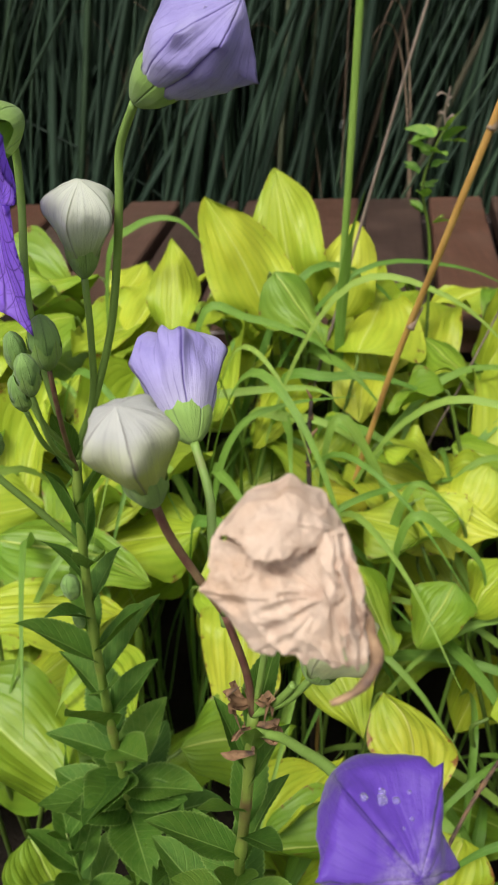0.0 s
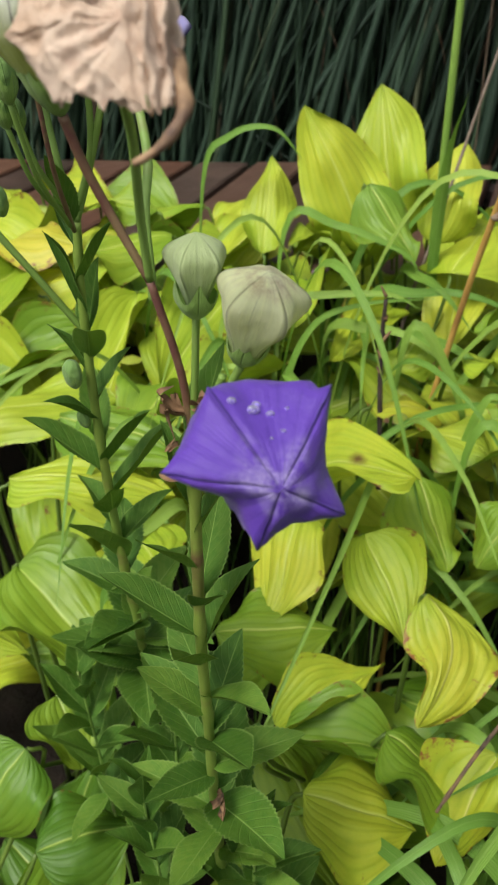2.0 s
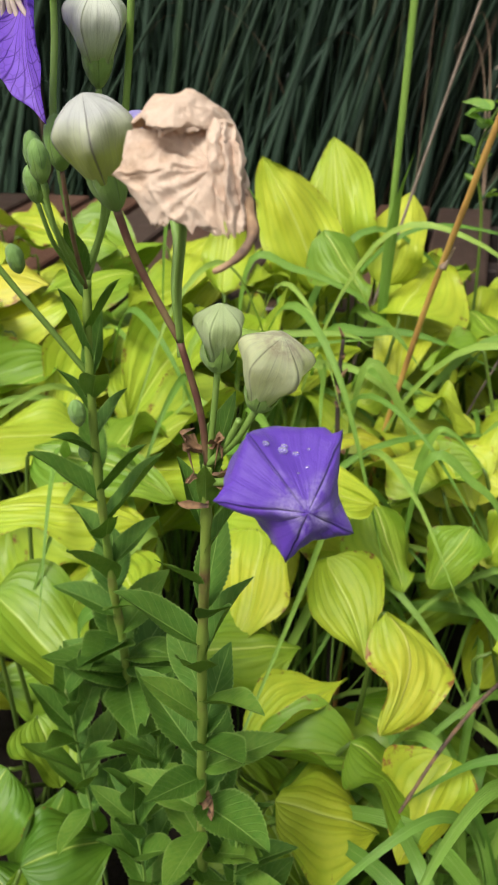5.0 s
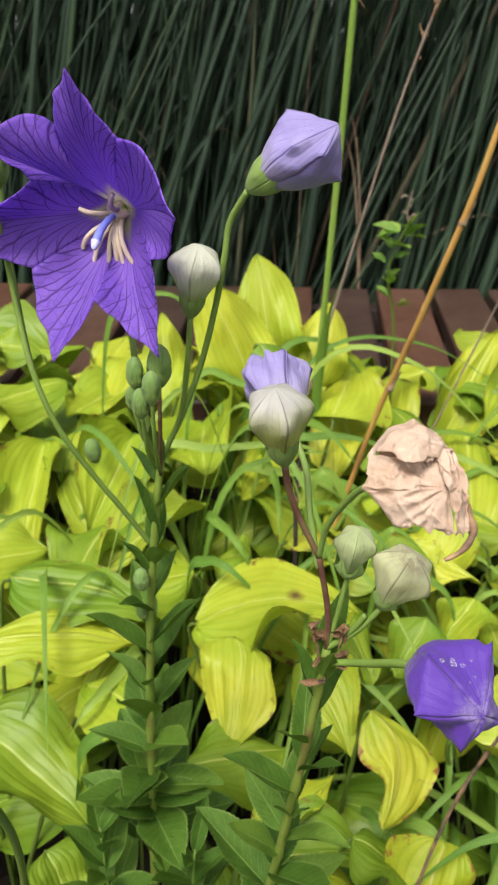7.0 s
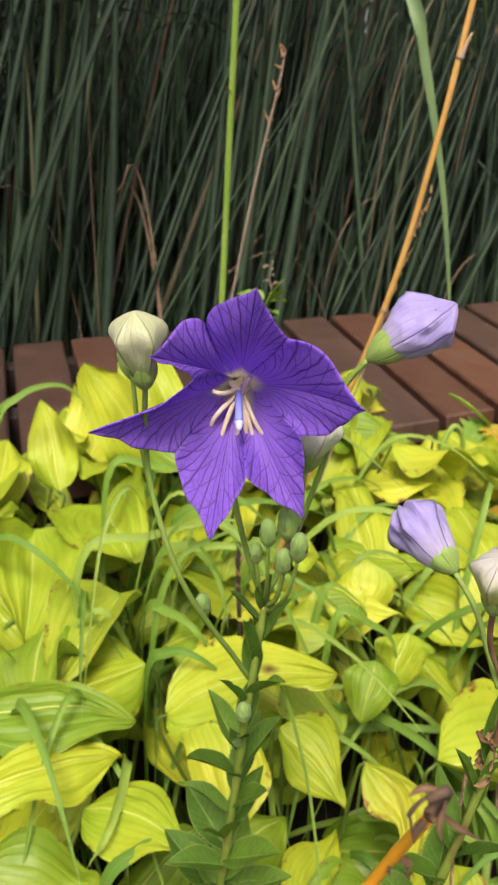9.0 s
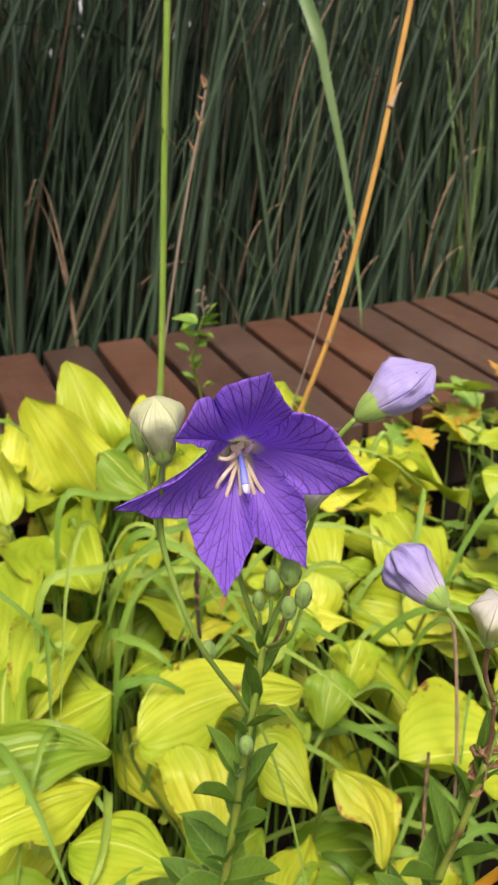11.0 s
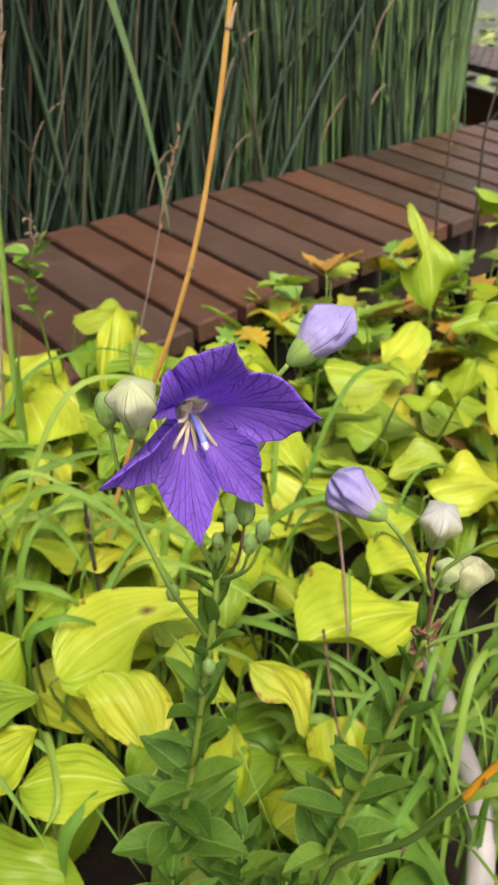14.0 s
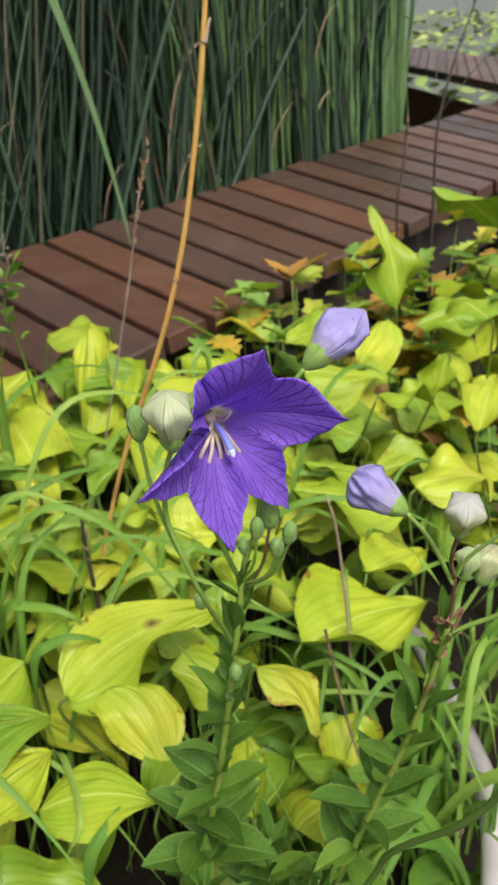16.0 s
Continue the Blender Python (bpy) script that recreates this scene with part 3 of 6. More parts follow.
def rushes():
    """A dense stand of rushes in the water, in leaning clumps, too many to count."""
    rnd = random.Random(5)
    geo = Geo()
    clumps, tufts, singles = [], {}, 0
    for _ in range(140):
        clumps.append((rnd.uniform(-2.2, 3.2), rnd.uniform(1.58, 2.9), rnd.gauss(0.0, 0.08), rnd.gauss(0, 0.07)))
    for n in range(3100):
        cx, cy, lx, ly = clumps[n % len(clumps)] if n % 3 else (rnd.uniform(-2.2, 2.4), rnd.uniform(1.55, 2.2), rnd.gauss(0.06, 0.10), rnd.gauss(0, 0.07))
        x, y = cx + rnd.gauss(0, 0.07), max(1.545, cy + rnd.gauss(0, 0.07))
        if x > (y + 0.02) / 0.75 - 0.24 + rnd.gauss(0, 0.03):
            continue
        lx += 0.17 * max(0.0, min(1.0, (1.3 - x) / 0.8))
        h = rnd.uniform(0.9, 1.75)
        lx, ly = lx + rnd.gauss(0, 0.055), ly + rnd.gauss(0, 0.04)
        bend = rnd.gauss(0.15, 0.18)
        if n % 57 == 0:
            h, lx, bend = h * 0.6, rnd.uniform(-0.9, 0.9), rnd.uniform(-0.5, 0.5)
        r = rnd.choice((0.004, 0.006, 0.008, 0.0095, 0.011)) * rnd.uniform(0.85, 1.1)
        verts, faces = [], []
        for k in range(6):
            s = k / 5
            px, py, pz = x + lx * s * h + bend * lx * s * s * 2, y + ly * s * h, -0.05 + s * h * (1 - 0.12 * lx * lx)
            rr = r * (1 - 0.75 * s ** 2)
            for c in range(3):
                a = c * 2.0944 + n
                verts.append((px + rr * math.cos(a), py + rr * math.sin(a), pz))
        for k in range(5):
            for c in range(3):
                a, b = k * 3 + c, k * 3 + (c + 1) % 3
                faces.append((a, b, b + 3, a + 3))
        if y < 1.66 and -1.1 < x < 1.9 and singles < 300:
            key = round(x / 0.16)
            if key not in tufts:
                tufts[key] = thing("rush_tuft", (key * 0.16, 1.58, -0.05), "tuft of dark-green rushes at the edge of the stand", "rushes", "rushes along the boardwalk")
            part("stem", Geo().add(verts, faces), REED_STEM, tufts[key])
            singles += 1
            continue
        geo.add(verts, faces)
    for n in range(1500):
        x, y = rnd.uniform(-2.8, 4.4), rnd.uniform(2.8, 4.0)
        if x > (y + 0.02) / 0.75 - 0.24:
            continue
        h, lx, r = rnd.uniform(1.5, 2.4), rnd.gauss(0.08, 0.1), rnd.uniform(0.006, 0.011)
        verts = []
        for k in range(4):
            q = k / 3
            for c in range(3):
                a = c * 2.0944 + n
                verts.append((x + lx * q * h + r * (1 - 0.7 * q) * math.cos(a), y + r * (1 - 0.7 * q) * math.sin(a), -0.05 + q * h))
        geo.add(verts, [(k * 3 + c, k * 3 + (c + 1) % 3, k * 3 + 3 + (c + 1) % 3, k * 3 + 3 + c) for k in range(3) for c in range(3)])
    for n in range(170):
        x, y = rnd.uniform(-1.2, 1.9), rnd.uniform(1.56, 1.75)
        if x > (y + 0.02) / 0.75 - 0.3:
            continue
        h, a = rnd.uniform(0.8, 1.5), rnd.choice((-1, 1, 1, 1)) * rnd.uniform(0.15, 0.5)
        bezier_blade(geo, [(x, y, -0.05), (x + a * 0.08, y - 0.02, h * 0.55), (x + a * 0.35, y - 0.05, h * 0.95), (x + a * 0.75, y - 0.09, h), (x + a * 1.15, y - 0.12, h * rnd.uniform(0.55, 0.95))], rnd.uniform(0.007, 0.014))
    for n in range(14):
        x, y = rnd.uniform(-0.9, 1.7), rnd.uniform(1.54, 1.62)
        if x > (y + 0.02) / 0.75 - 0.3:
            continue
        h, a = rnd.uniform(0.35, 0.62), rnd.uniform(-0.3, 0.3)
        tube(geo, [(x, y, -0.05), (x + a * 0.25, y, h * 0.6), (x + a * 0.7, y - 0.02, h * 1.05), (x + a * 1.3, y - 0.03, h * 1.35)], 0.004, 0.0015, 4, 3)
    solo("rushes", geo, REED, "dense tall dark-green rushes with scattered brown dead stems", "rushes", kind="stuff")


def pond_plants():
    rnd = random.Random(8)
    geo = Geo()
    for _ in range(5200):
        x, y = rnd.uniform(2.6, 14), rnd.uniform(2.6, 12)
        if noise.noise((x * 0.7, y * 0.7, 3)) < -0.1:
            continue
        r, z = rnd.uniform(0.02, 0.075), rnd.uniform(-0.05, 0.06)
        tilt, a0 = rnd.uniform(-0.6, 0.6), rnd.uniform(0, 6.3)
        ring = [(x + r * math.cos(a0 + k * 1.047), y + r * math.sin(a0 + k * 1.047) * 0.8, z + r * tilt * math.cos(k * 1.047)) for k in range(6)]
        geo.add([(x, y, z + r * 0.25)] + ring, [(0, 1 + k, 1 + (k + 1) % 6) for k in range(6)])
    solo("pond_plants", geo, PAD, "yellow-green floating and marginal pond plants far off", "water plants", kind="stuff")


def open_end_rushes():
    """Rushes at the open end of the stand, back light put into their colour."""
    rnd = random.Random(15)
    geo = Geo()
    for n in range(640):
        y = rnd.uniform(1.57, 2.1)
        x = rnd.uniform(1.08, (y + 0.02) / 0.75 - 0.26) + abs(rnd.gauss(0, 0.045))
        h, lx = rnd.uniform(0.7, 1.5), rnd.gauss(0.03, 0.09)
        tube(geo, [(x, y, -0.05), (x + lx * 0.4 * h, y, h * 0.5), (x + lx * 1.2 * h, y, h)], rnd.uniform(0.003, 0.006), 0.0012, 3, 2)
    solo("rushes", geo, LIT_REED, "lighter green rushes at the stand's open end, back light put into their colour", "rushes", kind="stuff")


def dead_rushes():
    rnd = random.Random(21)
    for n in range(13):
        x, y = -0.25 + 0.145 * n + rnd.uniform(-0.05, 0.05), rnd.uniform(1.55, 1.62)
        t = thing("dead_rush", (x, y, -0.05), "bent brown dead rush leaf at the edge of the stand", "rush", "dead rushes")
        for k in range(2):
            h, a = rnd.uniform(0.40, 0.62) if k else rnd.uniform(0.6, 0.95), rnd.choice((-1, 1)) * rnd.uniform(0.05, 0.26)
            g = Geo()
            bezier_blade(g, [(x, y, -0.05), (x + a * 0.3, y - 0.01, h * 0.7), (x + a * 0.8, y - 0.02, h), (x + a * 1.5, y - 0.03, h * rnd.uniform(0.75, 1.1))], rnd.uniform(0.006, 0.012))
            part("blade", g, TWIG, t)


def bent_rush():
    t = thing("bent_rush", (0.26, 2.05, -0.05), "broad green rush leaf arching over the boardwalk", "rush")
    g = Geo()
    bezier_blade(g, [(0.26, 2.05, -0.05), (0.30, 1.98, 0.75), (0.38, 1.70, 1.25), (0.47, 1.36, 1.10), (0.515, 1.22, 0.87), (0.537, 1.20, 0.759), (0.580, 1.20, 0.58), (0.606, 1.20, 0.41), (0.612, 1.20, 0.335)], 0.025, twist=1.3)
    part("blade", g, RUSH_LEAF, t)


boardwalk()
open_end_rushes()
dead_rushes()
bent_rush()
rushes()
pond_plants()


# ---- hostas ----
def hosta_leaf_mesh(name, length, width, arch, cup, wave, seed, mat):
    """An ovate, ribbed blade along +y with its base at the origin, drooping towards a drawn-out tip."""
    geo = Geo()
    rnd = random.Random(seed)
    skew = rnd.uniform(-0.16, 0.16)
    ph = rnd.uniform(0, 6)

    def fn(u, v):
        c = 2 * u - 1
        w = math.sin(math.pi * v ** 0.66) ** 0.82 + 0.02 * (1 - v) if 0 < v < 1 else 0.0
        x = c * w * width * 0.5 + skew * length * v * v
        rib = 0.008 * width * math.cos(c * math.pi * 6.0) * math.sin(math.pi * v)
        edge = wave * width * abs(c) ** 2.4 * math.sin(math.pi * v) ** 0.5 * (math.sin(v * 7.5 + ph + (1.7 if c > 0 else 0)) + 0.22 * math.sin(v * 15 + 2 * ph + (0.9 if c > 0 else 0)))
        z = -arch * length * v ** 2.1 + cup * width * (c * c) * w + rib + edge - 0.03 * width * (1 - abs(c)) ** 6
        return Vector((x, length * v * (1 - 0.25 * arch * v), z))

    def rumpled(u, v):
        q = fn(u, v)
        return q + Vector((0.03 * noise.noise((q.x * 2.5, q.y * 2.5, seed + 9.0)), 0, 0.09 * noise.noise((q.x * 2.2, q.y * 2.2, seed + 0.5)) + 0.03 * noise.noise((q.x * 6, q.y * 6, seed + 4.0))))

    sheet(geo, 26, 22, rumpled)
    return make_mesh(name, geo, mat)


LEAVES = [hosta_leaf_mesh("leaf", 1.0, 1.0, a, c, w, s, HOSTA) for s, (a, c, w) in enumerate(((0.25, -0.10, 0.18), (0.45, -0.20, 0.22), (0.12, 0.20, 0.16), (0.6, -0.08, 0.24), (0.3, -0.24, 0.22), (0.05, 0.26, 0.13)))]
GREENER_SHADED = [hosta_leaf_mesh("leaf", 1.0, 1.0, a, c, w, s + 40, HOSTA_GREEN_SHADED) for s, (a, c, w) in enumerate(((0.3, -0.16, 0.20), (0.45, 0.14, 0.20), (0.2, -0.22, 0.18)))]
OLD = [hosta_leaf_mesh("leaf", 1.0, 1.0, a, c, w, s + 20, HOSTA_OLD) for s, (a, c, w) in enumerate(((0.4, 0.25, 0.16), (0.6, -0.2, 0.2)))]
CLUMPS = {}


def hosta_at(x, y):
    """The clump that a leaf at (x, y) grows from."""
    key = (round(x / 0.17), round(y / 0.17))
    if key not in CLUMPS:
        r = random.Random(hash(key) % 1000)
        at = (key[0] * 0.17 + r.uniform(-0.03, 0.03), key[1] * 0.17 + 0.04 + r.uniform(-0.03, 0.03), 0.0)
        CLUMPS[key] = thing("hosta", at, "golden-leaved hosta clump with ribbed yellow-green leaves", "hosta", "hostas in the bed")
    return CLUMPS[key]


def hosta_leaf(base, tip, width, kind=0, roll=0.0, seed=0, variant=None):
    rnd = random.Random(seed)
    base, tip = Vector(base), Vector(tip)
    d = tip - base
    host = hosta_at(base.x, base.y)
    me = (OLD if kind == 1 else LEAVES)[variant if variant is not None else rnd.randrange(2 if kind == 1 else 6)]
    arch = (0.4, 0.6)[OLD.index(me)] if me in OLD else (0.25, 0.45, 0.12, 0.6, 0.3, 0.05)[LEAVES.index(me)]
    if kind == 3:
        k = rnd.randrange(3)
        me, arch = GREENER_SHADED[k], (0.3, 0.45, 0.2)[k]
    flat = Vector((d.x, d.y, d.z))
    y = flat.normalized()
    up = Vector((0, 0, 1)) if abs(y.z) < 0.75 else Vector((0, -1, 0.3))
    x = y.cross(up).normalized()
    z = x.cross(y)
    y = (y + z * arch * 0.85).normalized()
    z = x.cross(y)
    q = Matrix((x, y, z)).transposed().to_4x4()
    ln = d.length * (1 + 0.12 * arch)
    m = Matrix.Translation(base) @ q @ Matrix.Rotation(radians(roll), 4, "Y") @ Matrix.Diagonal((width * 1.22, ln, (width + ln) / 2, 1))
    leaf = placed("leaf", me, m, host, ("", "yellowing leaf with browned torn edges", "", "greener leaf with shade put into its colour")[kind])
    petiole(host, base, y, z, rnd)
    return leaf


def petiole(host, base, y, z, rnd):
    geo = Geo()
    root = ORIGIN[host.name] + Vector((rnd.uniform(-0.02, 0.02), rnd.uniform(-0.02, 0.02), 0))
    under = base - Vector((y.x, y.y, 0)) * 0.008 - Vector((0, 0, 0.018))
    tube(geo, [root, root.lerp(under, 0.55) + Vector((0, 0, 0.04 * (under - root).length)), under, base - z * 0.0012], 0.0020, 0.0011, 6, 4)
    part("petiole", geo, PETIOLE, host)


def shaped_leaf(base, knee, tip, left, right, mat, ripple=(0.0, 0.0), swing=6.5, label="", seed=0):
    """A large near leaf on a bowed midrib; left and right are the sideways reach of its two halves."""
    base, knee, tip, left, right = (Vector(q) for q in (base, knee, tip, left, right))
    ln = (knee - base).length + (tip - knee).length
    face = (tip - base).cross(right - left).normalized()
    face = face if face.z > 0 else -face
    geo = Geo()

    def fn(u, v):
        c = 2 * u - 1
        mid = (1 - v) ** 2 * base + 2 * v * (1 - v) * (2 * knee - (base + tip) * 0.5) + v * v * tip
        w = math.sin(math.pi * v ** 0.62) ** 0.72 if 0 < v < 1 else 0.0
        side = right if c > 0 else left
        wave = (ripple[1] if c > 0 else ripple[0]) * ln * abs(c) ** 2.2 * math.sin(math.pi * v) ** 0.5 * math.sin(swing * v + seed)
        rib = 0.006 * ln * math.cos(c * math.pi * 6.0) * math.sin(math.pi * v)
        q = mid + side * abs(c) * w - side.normalized() * wave * 0.7 + face * (wave + rib - 0.04 * ln * (1 - abs(c)) ** 5 * w)
        q += face * ln * (0.05 * noise.noise((c * 1.6, v * 2.4, seed + 0.5)) + 0.015 * noise.noise((c * 5, v * 7, seed + 3.5)))
        return (q - base) / ln

    sheet(geo, 40, 30, fn)
    host = hosta_at(base.x, base.y)
    placed("leaf", make_mesh("leaf", geo, mat), Matrix.Translation(base) @ Matrix.Scale(ln, 4), host, label)
    petiole(host, base, (knee - base).normalized(), face, random.Random(seed))


shaped_leaf((-0.050, 0.415, 0.292), (-0.004, 0.394, 0.326), (0.0485, 0.352, 0.345), (0.006, 0.030, 0.014), (-0.008, -0.020, -0.024), HOSTA_SPOT, (0.02, 0.13), 8.5, "broad leaf with one brown blotch", 2)
shaped_leaf((-0.025, 0.393, 0.296), (-0.020, 0.366, 0.288), (-0.027, 0.332, 0.250), (0.024, -0.014, -0.003), (-0.028, 0.012, -0.008), HOSTA, (0.06, 0.09), 9.0, "", 5)
shaped_leaf((-0.114, 0.350, 0.289), (-0.088, 0.322, 0.305), (-0.066, 0.288, 0.302), (0.018, 0.016, -0.002), (-0.014, -0.014, -0.018), HOSTA, (0.03, 0.05), 8.0, "leaf with a browned rim", 7)
shaped_leaf((-0.172, 0.400, 0.332), (-0.120, 0.395, 0.334), (-0.076, 0.389, 0.311), (0.0, 0.028, -0.004), (-0.002, -0.030, -0.016), HOSTA, (0.04, 0.04), 7.0, "", 9)
shaped_leaf((-0.178, 0.345, 0.318), (-0.126, 0.356, 0.324), (-0.087, 0.371, 0.303), (0.0, 0.026, -0.006), (-0.003, -0.020, -0.016), HOSTA, (0.06, 0.08), 8.0, "leaf folded along its midrib", 12)
shaped_leaf((0.058, 0.328, 0.294), (0.073, 0.306, 0.281), (0.061, 0.273, 0.261), (-0.016, -0.014, -0.006), (0.024, 0.002, -0.016), HOSTA_OLD, (0.05, 0.05), 10.0, "yellowing leaf with browned torn edges", 15)


HOSTA_FRONT = [
    (0.02, 0.383, 0.287, 0.055, 0.34, 0.248, 0.041, 0),
    (0.045, 0.423, 0.305, 0.067, 0.383, 0.267, 0.038, 0),
    (-0.05, 0.317, 0.258, 0.015, 0.335, 0.246, 0.048, 0),
    (-0.006, 0.275, 0.239, 0.039, 0.331, 0.244, 0.028, 0),
    (-0.003, 0.275, 0.239, 0.067, 0.289, 0.225, 0.035, 0),
    (0.012, 0.252, 0.229, 0.065, 0.254, 0.209, 0.057, 0),
    (0.098, 0.283, 0.242, 0.077, 0.245, 0.205, 0.042, 1),
    (0.01, 0.47, 0.327, 0.057, 0.482, 0.312, 0.026, 1),
    (0.111, 0.457, 0.321, 0.053, 0.443, 0.294, 0.044, 0),
    (0.062, 0.492, 0.356, 0.105, 0.491, 0.336, 0.042, 0),
    (0.085, 0.467, 0.325, 0.111, 0.445, 0.295, 0.041, 0),
    (0.107, 0.534, 0.375, 0.068, 0.536, 0.356, 0.04, 0),
    (0.105, 0.414, 0.301, 0.086, 0.387, 0.269, 0.033, 0),
    (0.037, 0.534, 0.355, 0.016, 0.515, 0.327, 0.032, 0),
    (0.134, 0.493, 0.337, 0.116, 0.47, 0.307, 0.042, 0),
    (0.14, 0.429, 0.308, 0.117, 0.408, 0.279, 0.039, 0),
]
HOSTA_LEFT = [
    (-0.178, 0.337, 0.267, -0.109, 0.294, 0.227, 0.062, 0),
    (-0.123, 0.273, 0.238, -0.103, 0.256, 0.21, 0.041, 0),
    (-0.105, 0.206, 0.208, -0.065, 0.234, 0.2, 0.042, 0),
    (-0.129, 0.246, 0.226, -0.145, 0.217, 0.193, 0.049, 0),
]
HOSTA_MID = [
    (0.117, 0.34, 0.268, 0.251, 0.32, 0.239, 0.074, 0),
    (0.226, 0.447, 0.316, 0.321, 0.375, 0.264, 0.063, 0),
    (-0.016, 0.456, 0.32, -0.051, 0.47, 0.306, 0.041, 0),
    (0.048, 0.587, 0.379, 0.077, 0.672, 0.398, 0.065, 0),
    (0.046, 0.284, 0.243, 0.091, 0.265, 0.214, 0.049, 0),
    (0.087, 0.44, 0.313, 0.032, 0.476, 0.309, 0.038, 0),
    (0.214, 0.351, 0.273, 0.295, 0.351, 0.253, 0.047, 0),
]
HOSTA_BED = [
    (0.325, 0.519, 0.379, 0.396, 0.46, 0.352, 0.056, 0),
    (0.381, 0.466, 0.344, 0.452, 0.427, 0.307, 0.052, 0),
    (0.305, 0.364, 0.309, 0.409, 0.333, 0.265, 0.062, 0),
    (0.449, 0.583, 0.377, 0.39, 0.6, 0.365, 0.04, 0),
    (0.337, 0.455, 0.32, 0.323, 0.504, 0.322, 0.047, 0),
    (0.496, 0.459, 0.351, 0.47, 0.464, 0.304, 0.039, 0),
    (0.456, 0.392, 0.291, 0.578, 0.449, 0.297, 0.053, 0),
    (0.515, 0.553, 0.364, 0.436, 0.538, 0.337, 0.047, 0),
    (0.644, 0.494, 0.337, 0.667, 0.56, 0.347, 0.061, 0),
    (0.378, 0.401, 0.295, 0.325, 0.43, 0.289, 0.046, 0),
]
HOSTA_ERECT = [
    (-0.013, 0.62, 0.382, -0.054, 0.633, 0.494, 0.053, 0),
    (0.002, 0.66, 0.381, -0.022, 0.69, 0.494, 0.059, 0),
    (-0.014, 0.6, 0.438, 0.019, 0.57, 0.388, 0.037, 0),
    (0.033, 0.64, 0.387, 0.048, 0.68, 0.455, 0.043, 0),
    (0.673, 0.66, 0.308, 0.686, 0.72, 0.444, 0.051, 0),
    (0.165, 0.69, 0.32, 0.215, 0.74, 0.426, 0.05, 0),
    (0.875, 0.62, 0.379, 0.756, 0.66, 0.46, 0.066, 0),
    (-0.099, 0.62, 0.379, -0.102, 0.68, 0.444, 0.034, 0),
]

for some in (HOSTA_FRONT, HOSTA_LEFT, HOSTA_MID, HOSTA_BED, HOSTA_ERECT):
    for n, (bx, by, bz, tx, ty, tz, w, kind) in enumerate(some):
        # Left-hand leaves take the greener copy, darkened to stand for shade.
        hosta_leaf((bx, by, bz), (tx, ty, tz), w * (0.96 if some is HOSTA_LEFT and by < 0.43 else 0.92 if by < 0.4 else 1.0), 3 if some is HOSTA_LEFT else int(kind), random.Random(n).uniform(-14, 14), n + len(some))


def hosta_fill():
    """The rest of the mound: sparse low leaves in front, a dense bank of overlapping leaves behind."""
    rnd = random.Random(11)
    taken = []
    for n in range(3400):
        x, y = rnd.uniform(-0.75, 0.95), rnd.uniform(0.2, 0.86)
        if x > 0.13 and y < 0.42 - 0.2 * (x - 0.13) or (x > 0.33 and (y > 0.7 or rnd.random() < 0.86)):
            continue
        front = y < 0.46
        back = y > 0.5
        layer = (rnd.choice((-0.10, -0.13, -0.15)) if x < -0.06 else rnd.choice((-0.07, -0.10, -0.13))) if front else rnd.choice((0.0, 0.0, -0.025, -0.05, -0.09))
        gap = 0.046 if back else 0.062
        if front and rnd.random() < ((0.92 if y < 0.42 else 0.55) if x < -0.05 else (0.62 if y < 0.42 else 0.35)) or any((x - a) ** 2 + (y - b) ** 2 < gap ** 2 and abs(layer - c) < 0.03 for a, b, c in taken):
            continue
        taken.append((x, y, layer))
        top = 0.25 + 0.33 * (min(y, 0.68) - 0.3) + layer - (0.07 if x > 0.33 else 0)
        ang = rnd.gauss(-1.4, 0.75 if back else 1.3)
        ln = rnd.uniform(0.075, 0.130)
        w = ln * rnd.uniform(0.36, 0.58)
        lift = rnd.uniform(-0.75, 0.1) + (0.2 if y > 0.66 else 0)
        base = Vector((x, y, max(0.03, top)))
        tip = base + Vector((math.cos(ang), math.sin(ang), lift)) * ln
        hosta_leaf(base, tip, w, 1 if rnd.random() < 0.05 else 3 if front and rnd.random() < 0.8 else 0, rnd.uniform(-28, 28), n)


hosta_fill()


# ---- balloon flowers ----
def bell_leaf_mesh(name, seed, length=1.0, width=0.36):
    """A toothed lance-shaped leaf along +y, folded along its midrib."""
    rnd = random.Random(seed)
    geo = Geo()
    arch, fold = rnd.uniform(-0.05, 0.16), rnd.uniform(0.15, 0.35)
    nv = 40

    def fn(u, v):
        c = 2 * u - 1
        w = math.sin(math.pi * v ** 0.82) ** 0.85 if 0 < v < 1 else 0.0
        tooth = 1 + (0.06 if int(round(v * nv)) % 2 else -0.03) * (abs(c) > 0.9)
        x = c * width * 0.5 * w * tooth
        z = fold * abs(c) * w * width - arch * v * v + 0.02 * math.sin(v * 9 + seed) * abs(c)
        return Vector((x, v * (1 - 0.2 * arch), z))

    sheet(geo, 8, nv, fn)
    return make_mesh(name, geo, BELL_LEAF)


BELL_LEAVES = [bell_leaf_mesh("leaf", s) for s in range(5)]


def bell_leaf(plant, at, heading, lift, length, width=1.0, roll=0.0, seed=0):
    """heading: degrees from +x, counter-clockwise from above; lift: degrees upwards."""
    me = BELL_LEAVES[seed % 5]
    m = Matrix.Translation(at) @ Matrix.Rotation(radians(heading - 90), 4, "Z") @ Matrix.Rotation(radians(lift), 4, "X") @ Matrix.Rotation(radians(roll), 4, "Y")
    return placed("leaf", me, m @ Matrix.Diagonal((length * 0.78 * width, length * 0.78, length * 0.78, 1)), plant)


